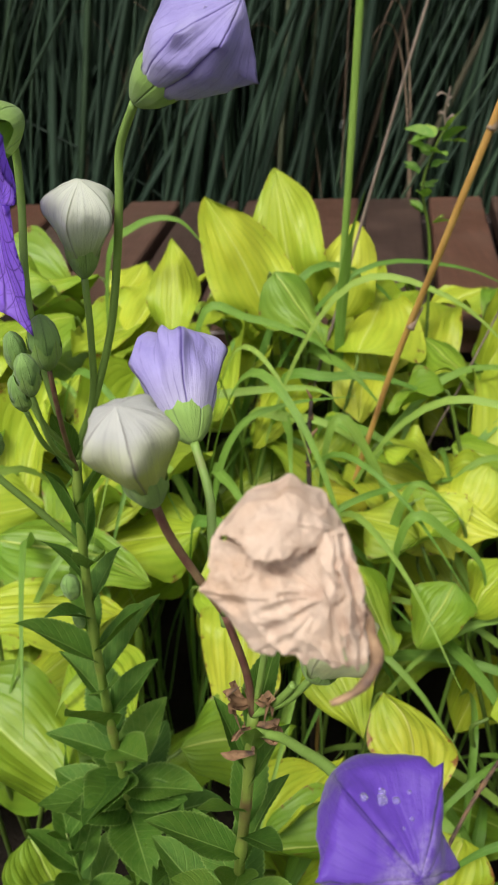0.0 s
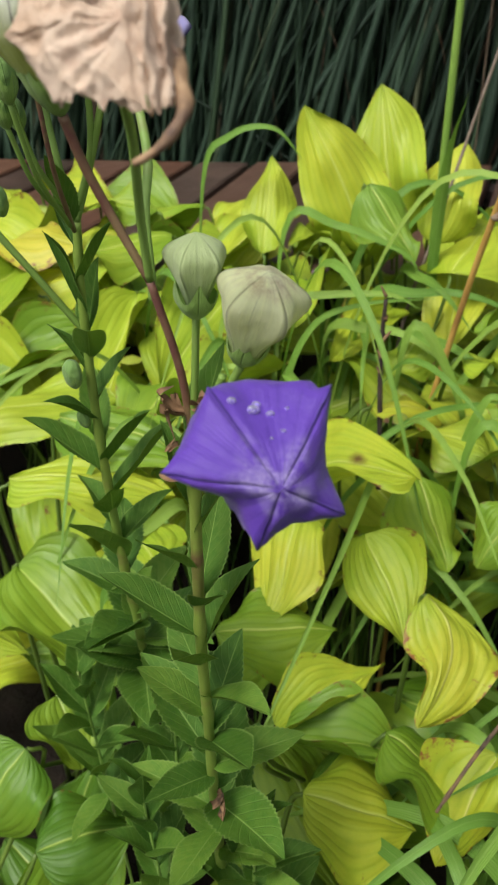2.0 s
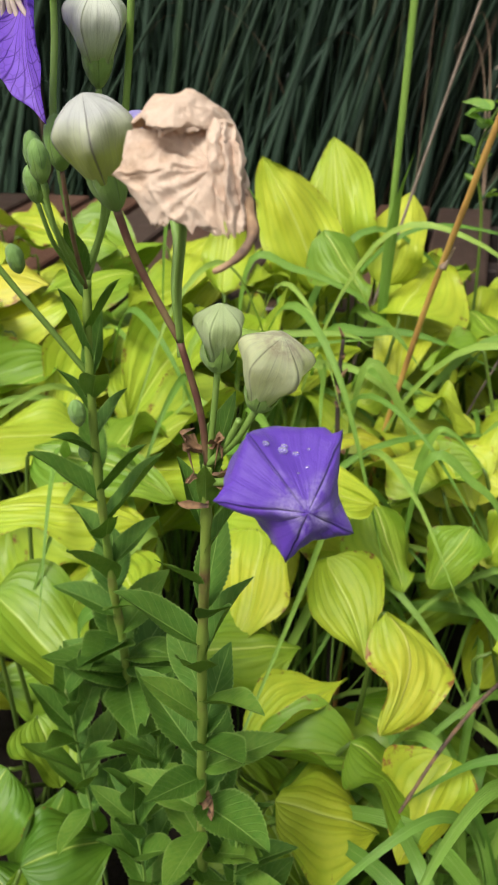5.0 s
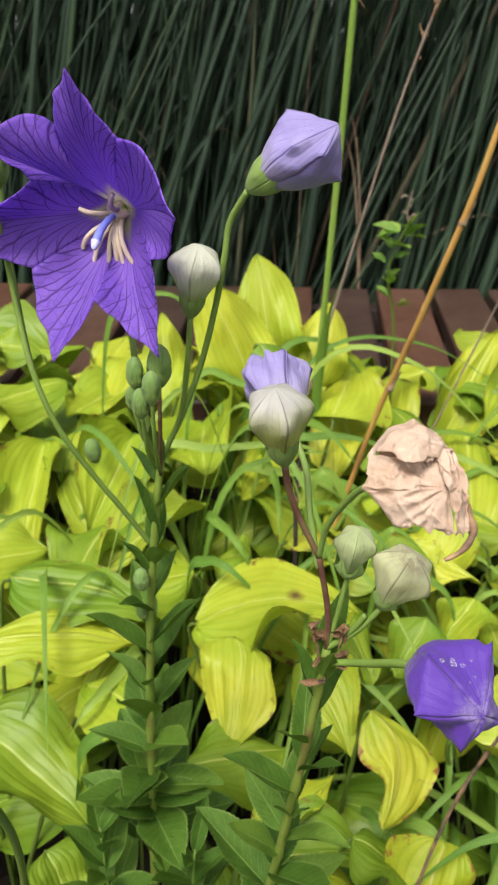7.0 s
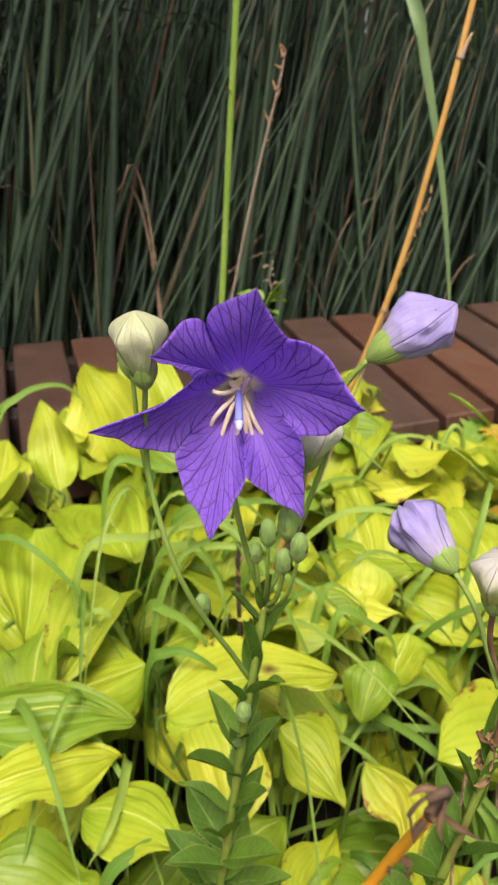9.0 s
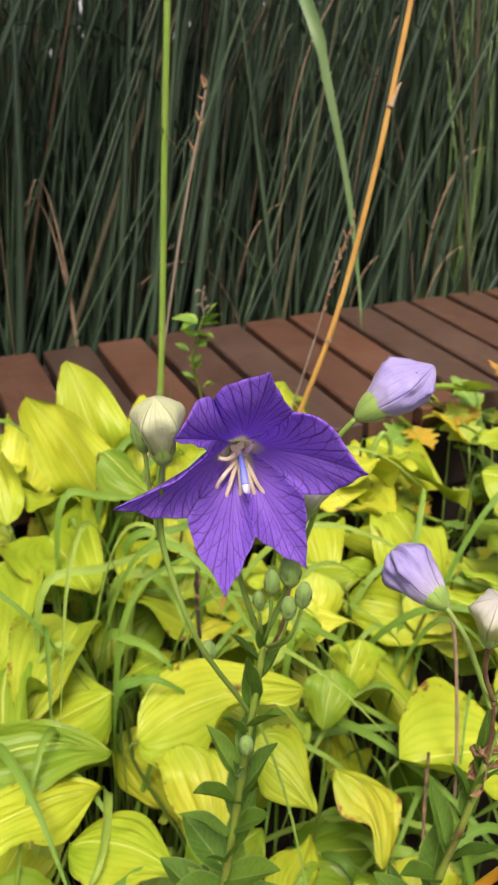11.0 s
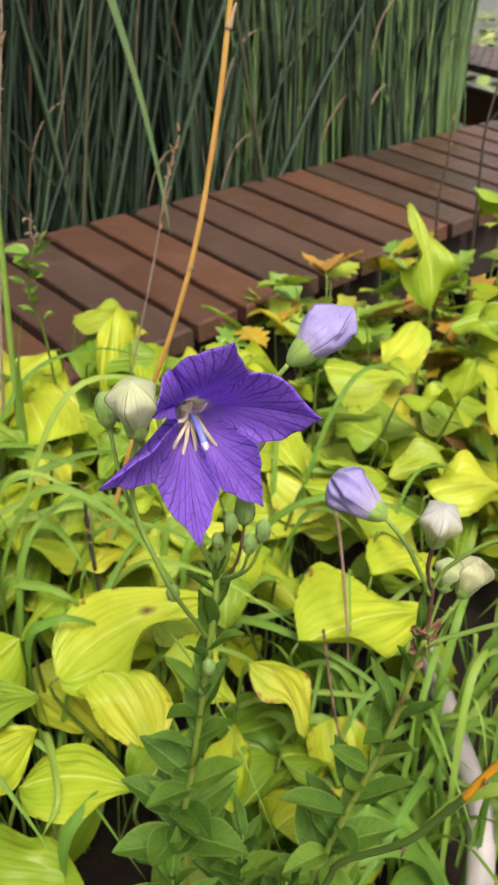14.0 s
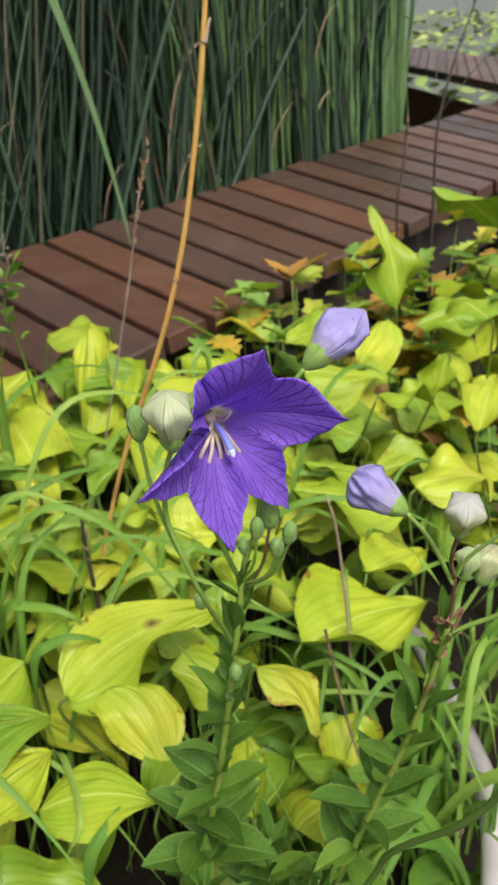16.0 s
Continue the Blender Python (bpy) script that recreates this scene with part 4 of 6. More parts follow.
def foliage(plant, line, low, high, count, seed, scale=1.0):
    """Alternate leaves up a stem: broad and spreading below, small and upright near the top."""
    rnd = random.Random(seed)
    q = np.array([tuple(p) for p in line])
    for n in range(count):
        s = (n + rnd.uniform(-0.3, 0.3)) / count
        z = low + (high - low) * s
        at = (float(np.interp(z, q[:, 2], q[:, 0])), float(np.interp(z, q[:, 2], q[:, 1])), z)
        ln = float(np.interp(s, (0, 0.3, 0.55, 0.8, 1), (0.046, 0.046, 0.040, 0.034, 0.027))) * rnd.uniform(0.8, 1.2) * scale
        wide = float(np.interp(s, (0, 0.35, 0.7, 1), (1.4, 1.2, 1.0, 0.8))) * rnd.uniform(0.85, 1.15)
        lift = float(np.interp(s, (0, 0.25, 0.7, 1), (20, 42, 56, 60))) + rnd.uniform(-16, 14)
        bell_leaf(plant, at, n * 137.5 + rnd.uniform(-20, 20) + seed * 40, lift, ln, wide, rnd.uniform(-22, 22), rnd.randrange(5))


def side_shoot(plant, root, tip, seed):
    """A short leafy shoot without flowers from the foot of the plant."""
    root, tip = Vector(root), Vector(tip)
    line = [root, root.lerp(tip, 0.4) + Vector((0, 0, 0.02)), root.lerp(tip, 0.75) + Vector((0, 0, 0.012)), tip]
    stalk(plant, line, 0.0011, 0.0006, STALK, "shoot", 0.02, 0.2)
    foliage(plant, line, tip.z - 0.09, tip.z + 0.004, 16, seed + 30, 1.0)


def bud_geo(base, axis, length, width, lobes=5, shape="balloon", spin=0.0, twist=0.0, seed=0, up=(0, 0, 1)):
    """A five-sided inflated bud from its base along axis; shape is balloon, young or ruffled."""
    geo = Geo()
    x, y, z = frame_of(axis, up)
    base = Vector(base)
    keys = {
        "balloon": ((0, 0.34), (0.15, 0.48), (0.38, 0.74), (0.62, 1.0), (0.75, 0.98), (0.86, 0.74), (0.94, 0.40), (1.0, 0.0)),
        "young": ((0, 0.55), (0.15, 0.85), (0.4, 1.0), (0.7, 0.85), (0.9, 0.5), (1.0, 0.0)),
        "ruffled": ((0, 0.40), (0.2, 0.60), (0.45, 0.82), (0.68, 1.0), (0.82, 0.88), (0.92, 0.56), (0.97, 0.30), (1.0, 0.0)),
    }[shape]
    sharp = {"balloon": 0.19, "young": 0.05, "ruffled": 0.21}[shape]
    peak = {"balloon": 0.62, "young": 0.5, "ruffled": 0.68}[shape]
    vs, rs = zip(*keys)
    nu, nv = lobes * 12, 26
    verts, uvs, faces = [], [], []
    for j in range(nv + 1):
        v = j / nv
        soft = 0.055 * min(1.0, (1 - v) / 0.12)
        r = sum(float(np.interp(v + soft * k, vs, rs)) for k in (-1, -0.5, 0, 0.5, 1)) / 5 if v < 1 else 0.0
        a = sharp * math.exp(-((v - peak) / 0.28) ** 2)
        for i in range(nu):
            th = 2 * math.pi * i / nu
            s = abs(((i / nu * lobes) + 0.5) % 1.0 - 0.5) * 2
            ridge = (1 - s) ** 1.7
            rr = 0.5 * width * r * (1 - a + a * 1.5 * ridge + 0.02 * (1 if s < 0.06 else 0))
            ang = th + spin + twist * v
            wob = 1 + (0.13 if shape == "ruffled" else 0.08) * noise.noise((math.cos(th) * 2 + seed, math.sin(th) * 2, v * 3 + seed)) + (0.10 if shape == "ruffled" else 0.045) * noise.noise((math.cos(th) * 5 + seed, math.sin(th) * 5, v * 3.0 - seed)) * min(1.0, v * 2) + 0.03 * (1 - 2 * abs(noise.noise((math.cos(th) * 4 - seed, math.sin(th) * 4, v * 5 + seed)))) * v
            p = base + (x * math.cos(ang) + y * math.sin(ang)) * rr * wob + z * length * v
            if shape == "ruffled":
                k = max(0.0, min(1.0, (v - 0.55) / 0.25)) * max(0.0, min(1.0, (1 - v) / 0.06))
                p = p + (z * 0.055 * length * math.sin(9 * th + seed) + (x * math.cos(ang) + y * math.sin(ang)) * 0.05 * width * math.sin(11 * th + 2 * seed)) * k
            verts.append(p)
            uvs.append((i / nu * lobes, v))
    for j in range(nv):
        for i in range(nu):
            a, b = j * nu + i, j * nu + (i + 1) % nu
            faces.append((a, b, b + nu, a + nu))
    faces.append(tuple(range(nu))[::-1])
    geo.add(verts, faces, uvs)
    return geo


def star_bud_geo(base, apex, corners, neck, fold=1.0):
    """A ripe bud seen as a five-pointed star: sharp folded ridges from the apex to five corners, puffed panels between them, tapering back to a narrow neck."""
    geo = Geo()
    base, apex = Vector(base), Vector(apex)
    pts = [Vector(q) for q in corners]
    axis = (apex - base).normalized()
    k, per, top, side = len(pts), 16, 14, 16
    nu = k * per
    foot = base + axis * 0.002

    def rim(w):
        i, f = int(w) % k, w % 1.0
        a, b = pts[i], pts[(i + 1) % k]
        q = a.lerp(b, f)
        mid = base + axis * (q - base).dot(axis)
        dent = math.sin(math.pi * f)
        return q + (mid - q).normalized() * (0.0022 + 0.0012 * math.sin(2.3 * i + 1)) * fold * dent - axis * 0.0012 * dent

    rows = []
    for j in range(top + 1):
        r = j / top
        row = []
        for n in range(nu):
            w = n / per
            f = w % 1.0
            puff = math.sin(math.pi * f)
            q = apex.lerp(rim(w), r)
            lift = 0.0011 * (4 * r * (1 - r)) ** 0.8 * (0.15 + 1.25 * puff ** 0.8)
            crease = -0.00045 * max(0.0, 1 - min(f, 1 - f) * per / 1.1) * min(1, 4 * r) - 0.00028 * max(0.0, 1 - abs(f - 0.5) * per / 1.2) * min(1, 3 * r) * (1 - r)
            rumple = 0.0011 * noise.noise((q.x * 150, q.y * 150, q.z * 150)) + 0.0007 * noise.noise((q.x * 420, q.y * 420, q.z * 420)) + 0.0003 * noise.noise((q.x * 900, q.y * 900, q.z * 900))
            row.append((q + axis * (lift + crease + rumple * r), w, 1 - 0.3 * r))
        rows.append(row)
    for j in range(1, side + 1):
        q = j / side
        row = []
        for n in range(nu):
            w = n / per
            f = w % 1.0
            a = rim(w)
            mid = base + axis * (a - base).dot(axis)
            out = (a - mid).normalized()
            p = a.lerp(foot + out * neck, q ** 0.92)
            bulge = (0.0048 if w < 1 and fold == 1.0 else 0.0024) * math.sin(math.pi * q ** 0.75) * (0.25 + 0.75 * math.sin(math.pi * f) ** 0.7)
            rumple = 0.0013 * noise.noise((p.x * 150, p.y * 150, p.z * 150)) * (1 - q) + 0.0005 * noise.noise((p.x * 420, p.y * 420, p.z * 420))
            row.append((p + out * (bulge + rumple), w, 0.7 * (1 - q)))
        rows.append(row)
    verts = [v for row in rows for v, _, _ in row]
    uvs = [(u, v) for row in rows for _, u, v in row]
    faces = []
    for j in range(len(rows) - 1):
        for n in range(nu):
            a, b = j * nu + n, j * nu + (n + 1) % nu
            faces.append((a, b, b + nu, a + nu)[::-1])
    geo.add(verts, faces, uvs)
    return geo


def calyx_geo(base, axis, length, width, sepal=1.0, spin=0.3, up=(0, 0, 1)):
    """A green cup with five pointed sepals that hug the bud."""
    geo = Geo()
    x, y, z = frame_of(axis, up)
    base = Vector(base)

    def cup(u, v):
        a = 2 * math.pi * u + spin
        k = abs((u * 5) % 1 - 0.5) * 2
        reach = 1 + sepal * 0.85 * max(0, 1 - k * 1.35) * max(0, (v - 0.45) / 0.55)
        r = 0.5 * width * (0.15 + 0.85 * min(1, v * 1.35) ** 0.68) * (1 + 0.05 * max(0, v - 0.8) * 5)
        return base + (x * math.cos(a) + y * math.sin(a)) * r + z * length * v * reach

    sheet(geo, 50, 10, cup, closed=True)
    geo.uv = [(u * 5 + 0.5, v) for u, v in geo.uv]
    geo.add([base - z * 0.0005], [])
    return geo


def bud(plant, base, tip, width, skin, shape, calyx=0.3, name="bud", label="", spin=0.0, twist=0.0, seed=0, calyx_width=0.52, sepal=1.0):
    """A bud with its calyx: base is where the stalk meets the calyx, tip the bud's end."""
    base, tip = Vector(base), Vector(tip)
    axis = tip - base
    ln = axis.length
    geo = bud_geo(base + axis * calyx * 0.62, axis, ln * (1 - calyx * 0.62), width, 5, shape, spin, twist, seed)
    b = part(name, geo, skin, plant, label)
    part("calyx", calyx_geo(base, axis, ln * calyx, width * calyx_width, sepal, spin), CALYX, b, "green cup with pointed sepals")
    return b


def stalk(plant, points, r0=0.0013, r1=0.0010, skin=None, name="stalk", knots=0.0, bump=0.0, sides=10):
    r0, r1 = 0.82 * r0, 0.82 * r1
    geo = Geo()
    tube(geo, points, r0, r1, sides, 8, knots, bump)
    return part(name, geo, skin or STALK, plant)


def open_flower(plant, throat, normal, tips, gaps, swells):
    """A wide six-lobed bell. tips and gaps: the ends of the lobes and the notches between them, in turn, in metres; gap i follows tip i. swells: how far a lobe's two edges bulge."""
    n = Vector(normal).normalized()
    throat = Vector(throat)
    right = n.cross(Vector((0, 0, 1))).normalized() * -1
    up = n.cross(right) * -1
    if up.z < 0:
        up = -up

    def bell(r):
        return 0.034 * (1 - (1 - min(1.0, r / 0.046)) ** 1.55)

    tips = [Vector(q) - throat for q in tips]
    gaps = [Vector(q) - throat for q in gaps]
    k = len(tips)
    for i in range(k):
        tip, before, after = tips[i], gaps[i - 1], gaps[i]

        def rim(u, tip=tip, before=before, after=after, i=i):
            foot = before if u < 0.5 else after
            s = 1 - abs(2 * u - 1)
            q = foot.lerp(tip, s)
            chord = tip - foot
            flat = chord - n * chord.dot(n)
            out = flat.cross(n).normalized()
            mid = tip - n * tip.dot(n)
            if out.dot(foot - mid * 0.5) < 0:
                out = -out
            swell = math.sin(math.pi * s) * (1 - s) ** 0.9
            q = q + out * chord.length * (swells[i][u >= 0.5] * swell - 0.03 * math.sin(math.pi * s) * s ** 3 + 0.006 * math.sin(13 * s + 2.1 * i + u * 3) * s * (1 - s) * 4)
            return q + n * 0.0007 * math.sin(15 * s + 1.7 * i + (2.0 if u > 0.5 else 0)) * math.sin(math.pi * s)

        def fn(u, v, rim=rim, i=i):
            q = rim(u)
            r = 0.06 + 0.94 * v
            high = q.dot(n)
            side = q - n * high
            c = 2 * u - 1
            far = side.length
            h = bell(far * r) + (high - bell(far)) * v ** 3.6
            h += 0.0011 * math.sin(6 * v + 2.1 * i + 3 * c) * v * (1 - v)
            h -= 0.0007 * (1 - abs(c)) ** 4 * math.sin(math.pi * min(1, v * 1.1))
            h += 0.0010 * noise.noise((q.x * 90 * v, q.z * 90 * v, i * 3.0)) * v
            return throat + side * r + n * h

        geo = Geo()
        sheet(geo, 32, 30, fn)
        p = part("petal", geo, VIOLET, plant, "violet petal with dark branching veins")
        sol = p.modifiers.new("thickness", "SOLIDIFY")
        sol.thickness, sol.offset = 0.00035, -1
    star = Geo()

    def cup(u, v):
        a = 2 * math.pi * u
        return throat + (right * math.cos(a) + up * math.sin(a)) * (0.0044 * (0.25 + 0.75 * v) * (1 + 0.14 * math.cos(5 * a))) + n * (0.0042 * v ** 1.5 - 0.001)

    sheet(star, 40, 5, cup, closed=True)
    part("throat", star, THROAT, plant, "pale greenish-white throat")
    hub = throat + n * 0.0040
    rnd = random.Random(12)
    for a, ln, drop in ((-118, 0.0125, 0.0040), (-96, 0.0140, 0.0030), (-72, 0.0120, 0.0040), (-52, 0.0130, 0.0025), (-140, 0.0095, 0.0030), (-205, 0.0080, 0.0), (62, 0.0085, -0.0005), (-84, 0.0105, 0.0030)):
        b = radians(a)
        side = right * math.cos(b) + up * math.sin(b)
        bend = right * rnd.uniform(-0.0012, 0.0012)
        g = Geo()
        tube(g, [hub + side * 0.0012, hub + side * ln * 0.30 + n * 0.0052, hub + side * ln * 0.62 + n * 0.0088 + bend, hub + side * ln * 0.90 + n * 0.0098 - up * drop * 0.4 + bend * 1.4, hub + side * ln * 1.08 + n * 0.0098 - up * drop * 0.8 + bend], 0.00075, 0.00062, 8, 5, 0.0022, 0.22)
        part("stamen", g, PINK_STAMEN if a == 62 else STAMEN, plant, "drooping cream stamen")
    heart = Geo()
    sheet(heart, 20, 10, lambda u, v: hub + n * (0.0010 + 0.0036 * math.sin(math.pi * 0.5 * v)) + (right * math.cos(6.2832 * u) + up * math.sin(6.2832 * u)) * 0.0034 * math.cos(math.pi * 0.5 * v) * (1 + 0.22 * math.cos(31.416 * u)), closed=True)
    part("anther", heart, STAMEN, plant, "cream clustered anther bases")
    g = Geo()
    tube(g, [hub, hub + n * 0.007, hub + n * 0.013 - up * 0.0012, hub + n * 0.0172 - up * 0.0034], 0.0008, 0.0014, 10, 6)
    style = part("style", g, STIGMA, plant, "pale blue style")
    g = Geo()
    end = hub + n * 0.0172 - up * 0.0034
    tube(g, [end, end + n * 0.0014 - up * 0.0010, end + n * 0.0020 - up * 0.0018], 0.0015, 0.0006, 10, 4)
    part("stigma", g, PALE_TIP, style, "whitish tip of the style")
    part("calyx", calyx_geo(throat - n * 0.012, n, 0.012, 0.013, 0.5, 0.2), CALYX, plant, "green calyx behind the flower")


def dew(plant, points):
    for x, y, z, r in points:
        g = Geo()
        c = Vector((x, y, z))
        sheet(g, 10, 6, lambda u, v: c + Vector((math.cos(6.2832 * u) * math.sin(math.pi * v), math.sin(6.2832 * u) * math.sin(math.pi * v), 0.6 * math.cos(math.pi * v))) * r, closed=True)
        part("water_drop", g, DEW, plant)


def plant_with_open_flower():
    p = thing("balloon_flower", (-0.060, 0.262, 0.0), "balloon flower plant with an open violet star and pale buds", "balloon flower", "balloon flowers")
    STEM_LINE = [(-0.060, 0.262, 0.0), (-0.061, 0.256, 0.2), (-0.0585, 0.246, 0.31), (-0.0563, 0.2339, 0.36), (-0.0541, 0.2251, 0.40), (-0.0514, 0.2172, 0.44), (-0.0476, 0.2105, 0.48), (-0.0452, 0.2085, 0.50)]
    stalk(p, STEM_LINE, 0.0027, 0.0016, STEM, "stem", 0.022, 0.3)
    j = Vector((-0.0452, 0.2085, 0.500))
    stalk(p, [j, (-0.0418, 0.2090, 0.509), (-0.0369, 0.207, 0.520), (-0.0299, 0.205, 0.540), (-0.025, 0.2006, 0.560), (-0.0222, 0.1975, 0.575), (-0.0205, 0.196, 0.586), (-0.0152, 0.1909, 0.5957)], 0.0013, 0.0012)
    foot, apex = Vector((-0.0152, 0.1909, 0.5957)), Vector((0.0092, 0.1800, 0.6142))
    skin = star_bud_geo(foot.lerp(apex, 0.17), apex, ((-0.0043, 0.1868, 0.6184), (-0.0029, 0.1752, 0.6087), (0.0058, 0.1742, 0.6066), (0.0118, 0.1846, 0.5992), (0.0062, 0.1925, 0.6115)), 0.0046, 0.62)
    lilac = part("bud", skin, LILAC_BUD, p, "plump lilac bud on a bowed stalk")
    part("calyx", calyx_geo(foot, apex - foot, 0.0092, 0.0112, 0.6, 0.4), CALYX, lilac, "green cup with pointed sepals")
    dew(lilac, [(*skin.v[13 * 80 + 76], 0.0008), (*skin.v[9 * 80 + 10], 0.0004)])
    stalk(p, [j + Vector((0.001, 0, 0.004)), (-0.0375, 0.2065, 0.520), (-0.0345, 0.2025, 0.540), (-0.0330, 0.1985, 0.556)], 0.0012, 0.0011)
    bud(p, (-0.0330, 0.1985, 0.556), (-0.0293, 0.1925, 0.5800), 0.0160, CREAM_BUD, "balloon", 0.30, "bud", "cream balloon bud with greenish seams", 0.2, 0.1, 2)
    k = Vector((-0.0500, 0.2150, 0.464))
    stalk(p, [k, (-0.0585, 0.2075, 0.482), (-0.0677, 0.2005, 0.500), (-0.0770, 0.1942, 0.520), (-0.0832, 0.1925, 0.540), (-0.0872, 0.1945, 0.562), (-0.0882, 0.1905, 0.582), (-0.0886, 0.1830, 0.597)], 0.0013, 0.0011)
    bud(p, (-0.0886, 0.1822, 0.5960), (-0.0913, 0.1770, 0.6200), 0.0158, WHITE_BUD, "balloon", 0.26, "bud", "cream balloon bud with greenish seams", 0.5, 0.0, 3)
    stalk(p, [(-0.0832, 0.1925, 0.540), (-0.0862, 0.1960, 0.555), (-0.0888, 0.1985, 0.575), (-0.0898, 0.1988, 0.5955)], 0.0010, 0.0009, STALK)
    bud(p, (-0.0898, 0.1988, 0.5945), (-0.0906, 0.1976, 0.6095), 0.0074, GREEN_BUD, "young", 0.40, "bud", "small pale-green bud beside the cream one", 0, 0, 4, 0.95)
    stalk(p, [j, (-0.0505, 0.2105, 0.520), (-0.0545, 0.2150, 0.545), (-0.0550, 0.2230, 0.570), (-0.0545, 0.2225, 0.584), (-0.0540, 0.2140, 0.5935)], 0.0014, 0.0013)
    open_flower(p, (-0.0537, 0.2068, 0.5886), (-0.279, -0.938, -0.206),
                [(-0.0603, 0.1646, 0.6264), (-0.0323, 0.1548, 0.5918), (-0.0406, 0.1793, 0.5482), (-0.0722, 0.1784, 0.5467), (-0.1059, 0.1820, 0.5849), (-0.0885, 0.1715, 0.6083)],
                [(-0.0492, 0.1716, 0.6100), (-0.0427, 0.1787, 0.5777), (-0.0596, 0.1805, 0.5658), (-0.0795, 0.1900, 0.5723), (-0.0748, 0.1790, 0.5984), (-0.0686, 0.1888, 0.6123)],
                [(0.15, -0.05), (0.22, 0.20), (0.04, 0.06), (0.07, 0.10), (0.07, -0.12), (0.14, 0.30)])
    for n, (bx, by, bz, ln, w) in enumerate(((-0.0421, 0.1891, 0.5435, 0.0135, 0.0078), (-0.0430, 0.1776, 0.5399, 0.0110, 0.0058), (-0.0470, 0.1815, 0.5335, 0.0100, 0.0056), (-0.0497, 0.1893, 0.5407, 0.0105, 0.0056), (-0.0520, 0.1960, 0.5300, 0.0080, 0.0046))):
        mid = Vector((bx, by, bz))
        lean = (mid - j).normalized() * 0.35 + Vector((0, 0, 0.8))
        b0 = mid - lean * ln * 0.55
        foot = j + Vector(((bx - j.x) * 0.15, (by - j.y) * 0.15, 0.002 * n - 0.002))
        stalk(p, [foot, foot.lerp(b0, 0.5) + Vector(((bx - j.x) * 0.12, (by - j.y) * 0.12, -0.001)), b0], 0.0009, 0.0008, STALK if n else STEM_RED)
        bud(p, b0, b0 + lean * ln, w, GREEN_BUD, "young", 0.40, "bud", "tiny closed green bud", 0.3 * n, 0, 10 + n, 1.0, 0.7)
    for at, tip, w in (((-0.0680, 0.2085, 0.5005), (-0.0694, 0.2068, 0.5105), 0.0058), ((-0.0535, 0.2105, 0.4470), (-0.0540, 0.2090, 0.4575), 0.0060), ((-0.0545, 0.2165, 0.4300), (-0.0560, 0.2150, 0.4370), 0.0040)):
        bud(p, at, tip, w, GREEN_BUD, "young", 0.35, "bud", "tiny closed green bud", 0, 0, 20, 0.9, 0.5)
    foliage(p, STEM_LINE, 0.275, 0.505, 28, 4)
    for n in range(8):
        bell_leaf(p, (-0.0590, 0.2475, 0.286 + 0.005 * n), 137.5 * n + 20, 10 + 3 * n, 0.056 - 0.001 * n, 1.55, 6 * (-1) ** n, n)
    for n, (x, y, dx, dy, top) in enumerate(((-0.075, 0.250, -0.006, -0.022, 0.305), (-0.050, 0.240, 0.014, -0.018, 0.300))):
        side_shoot(p, (x, y, 0.0), (x + dx, y + dy, top), n)


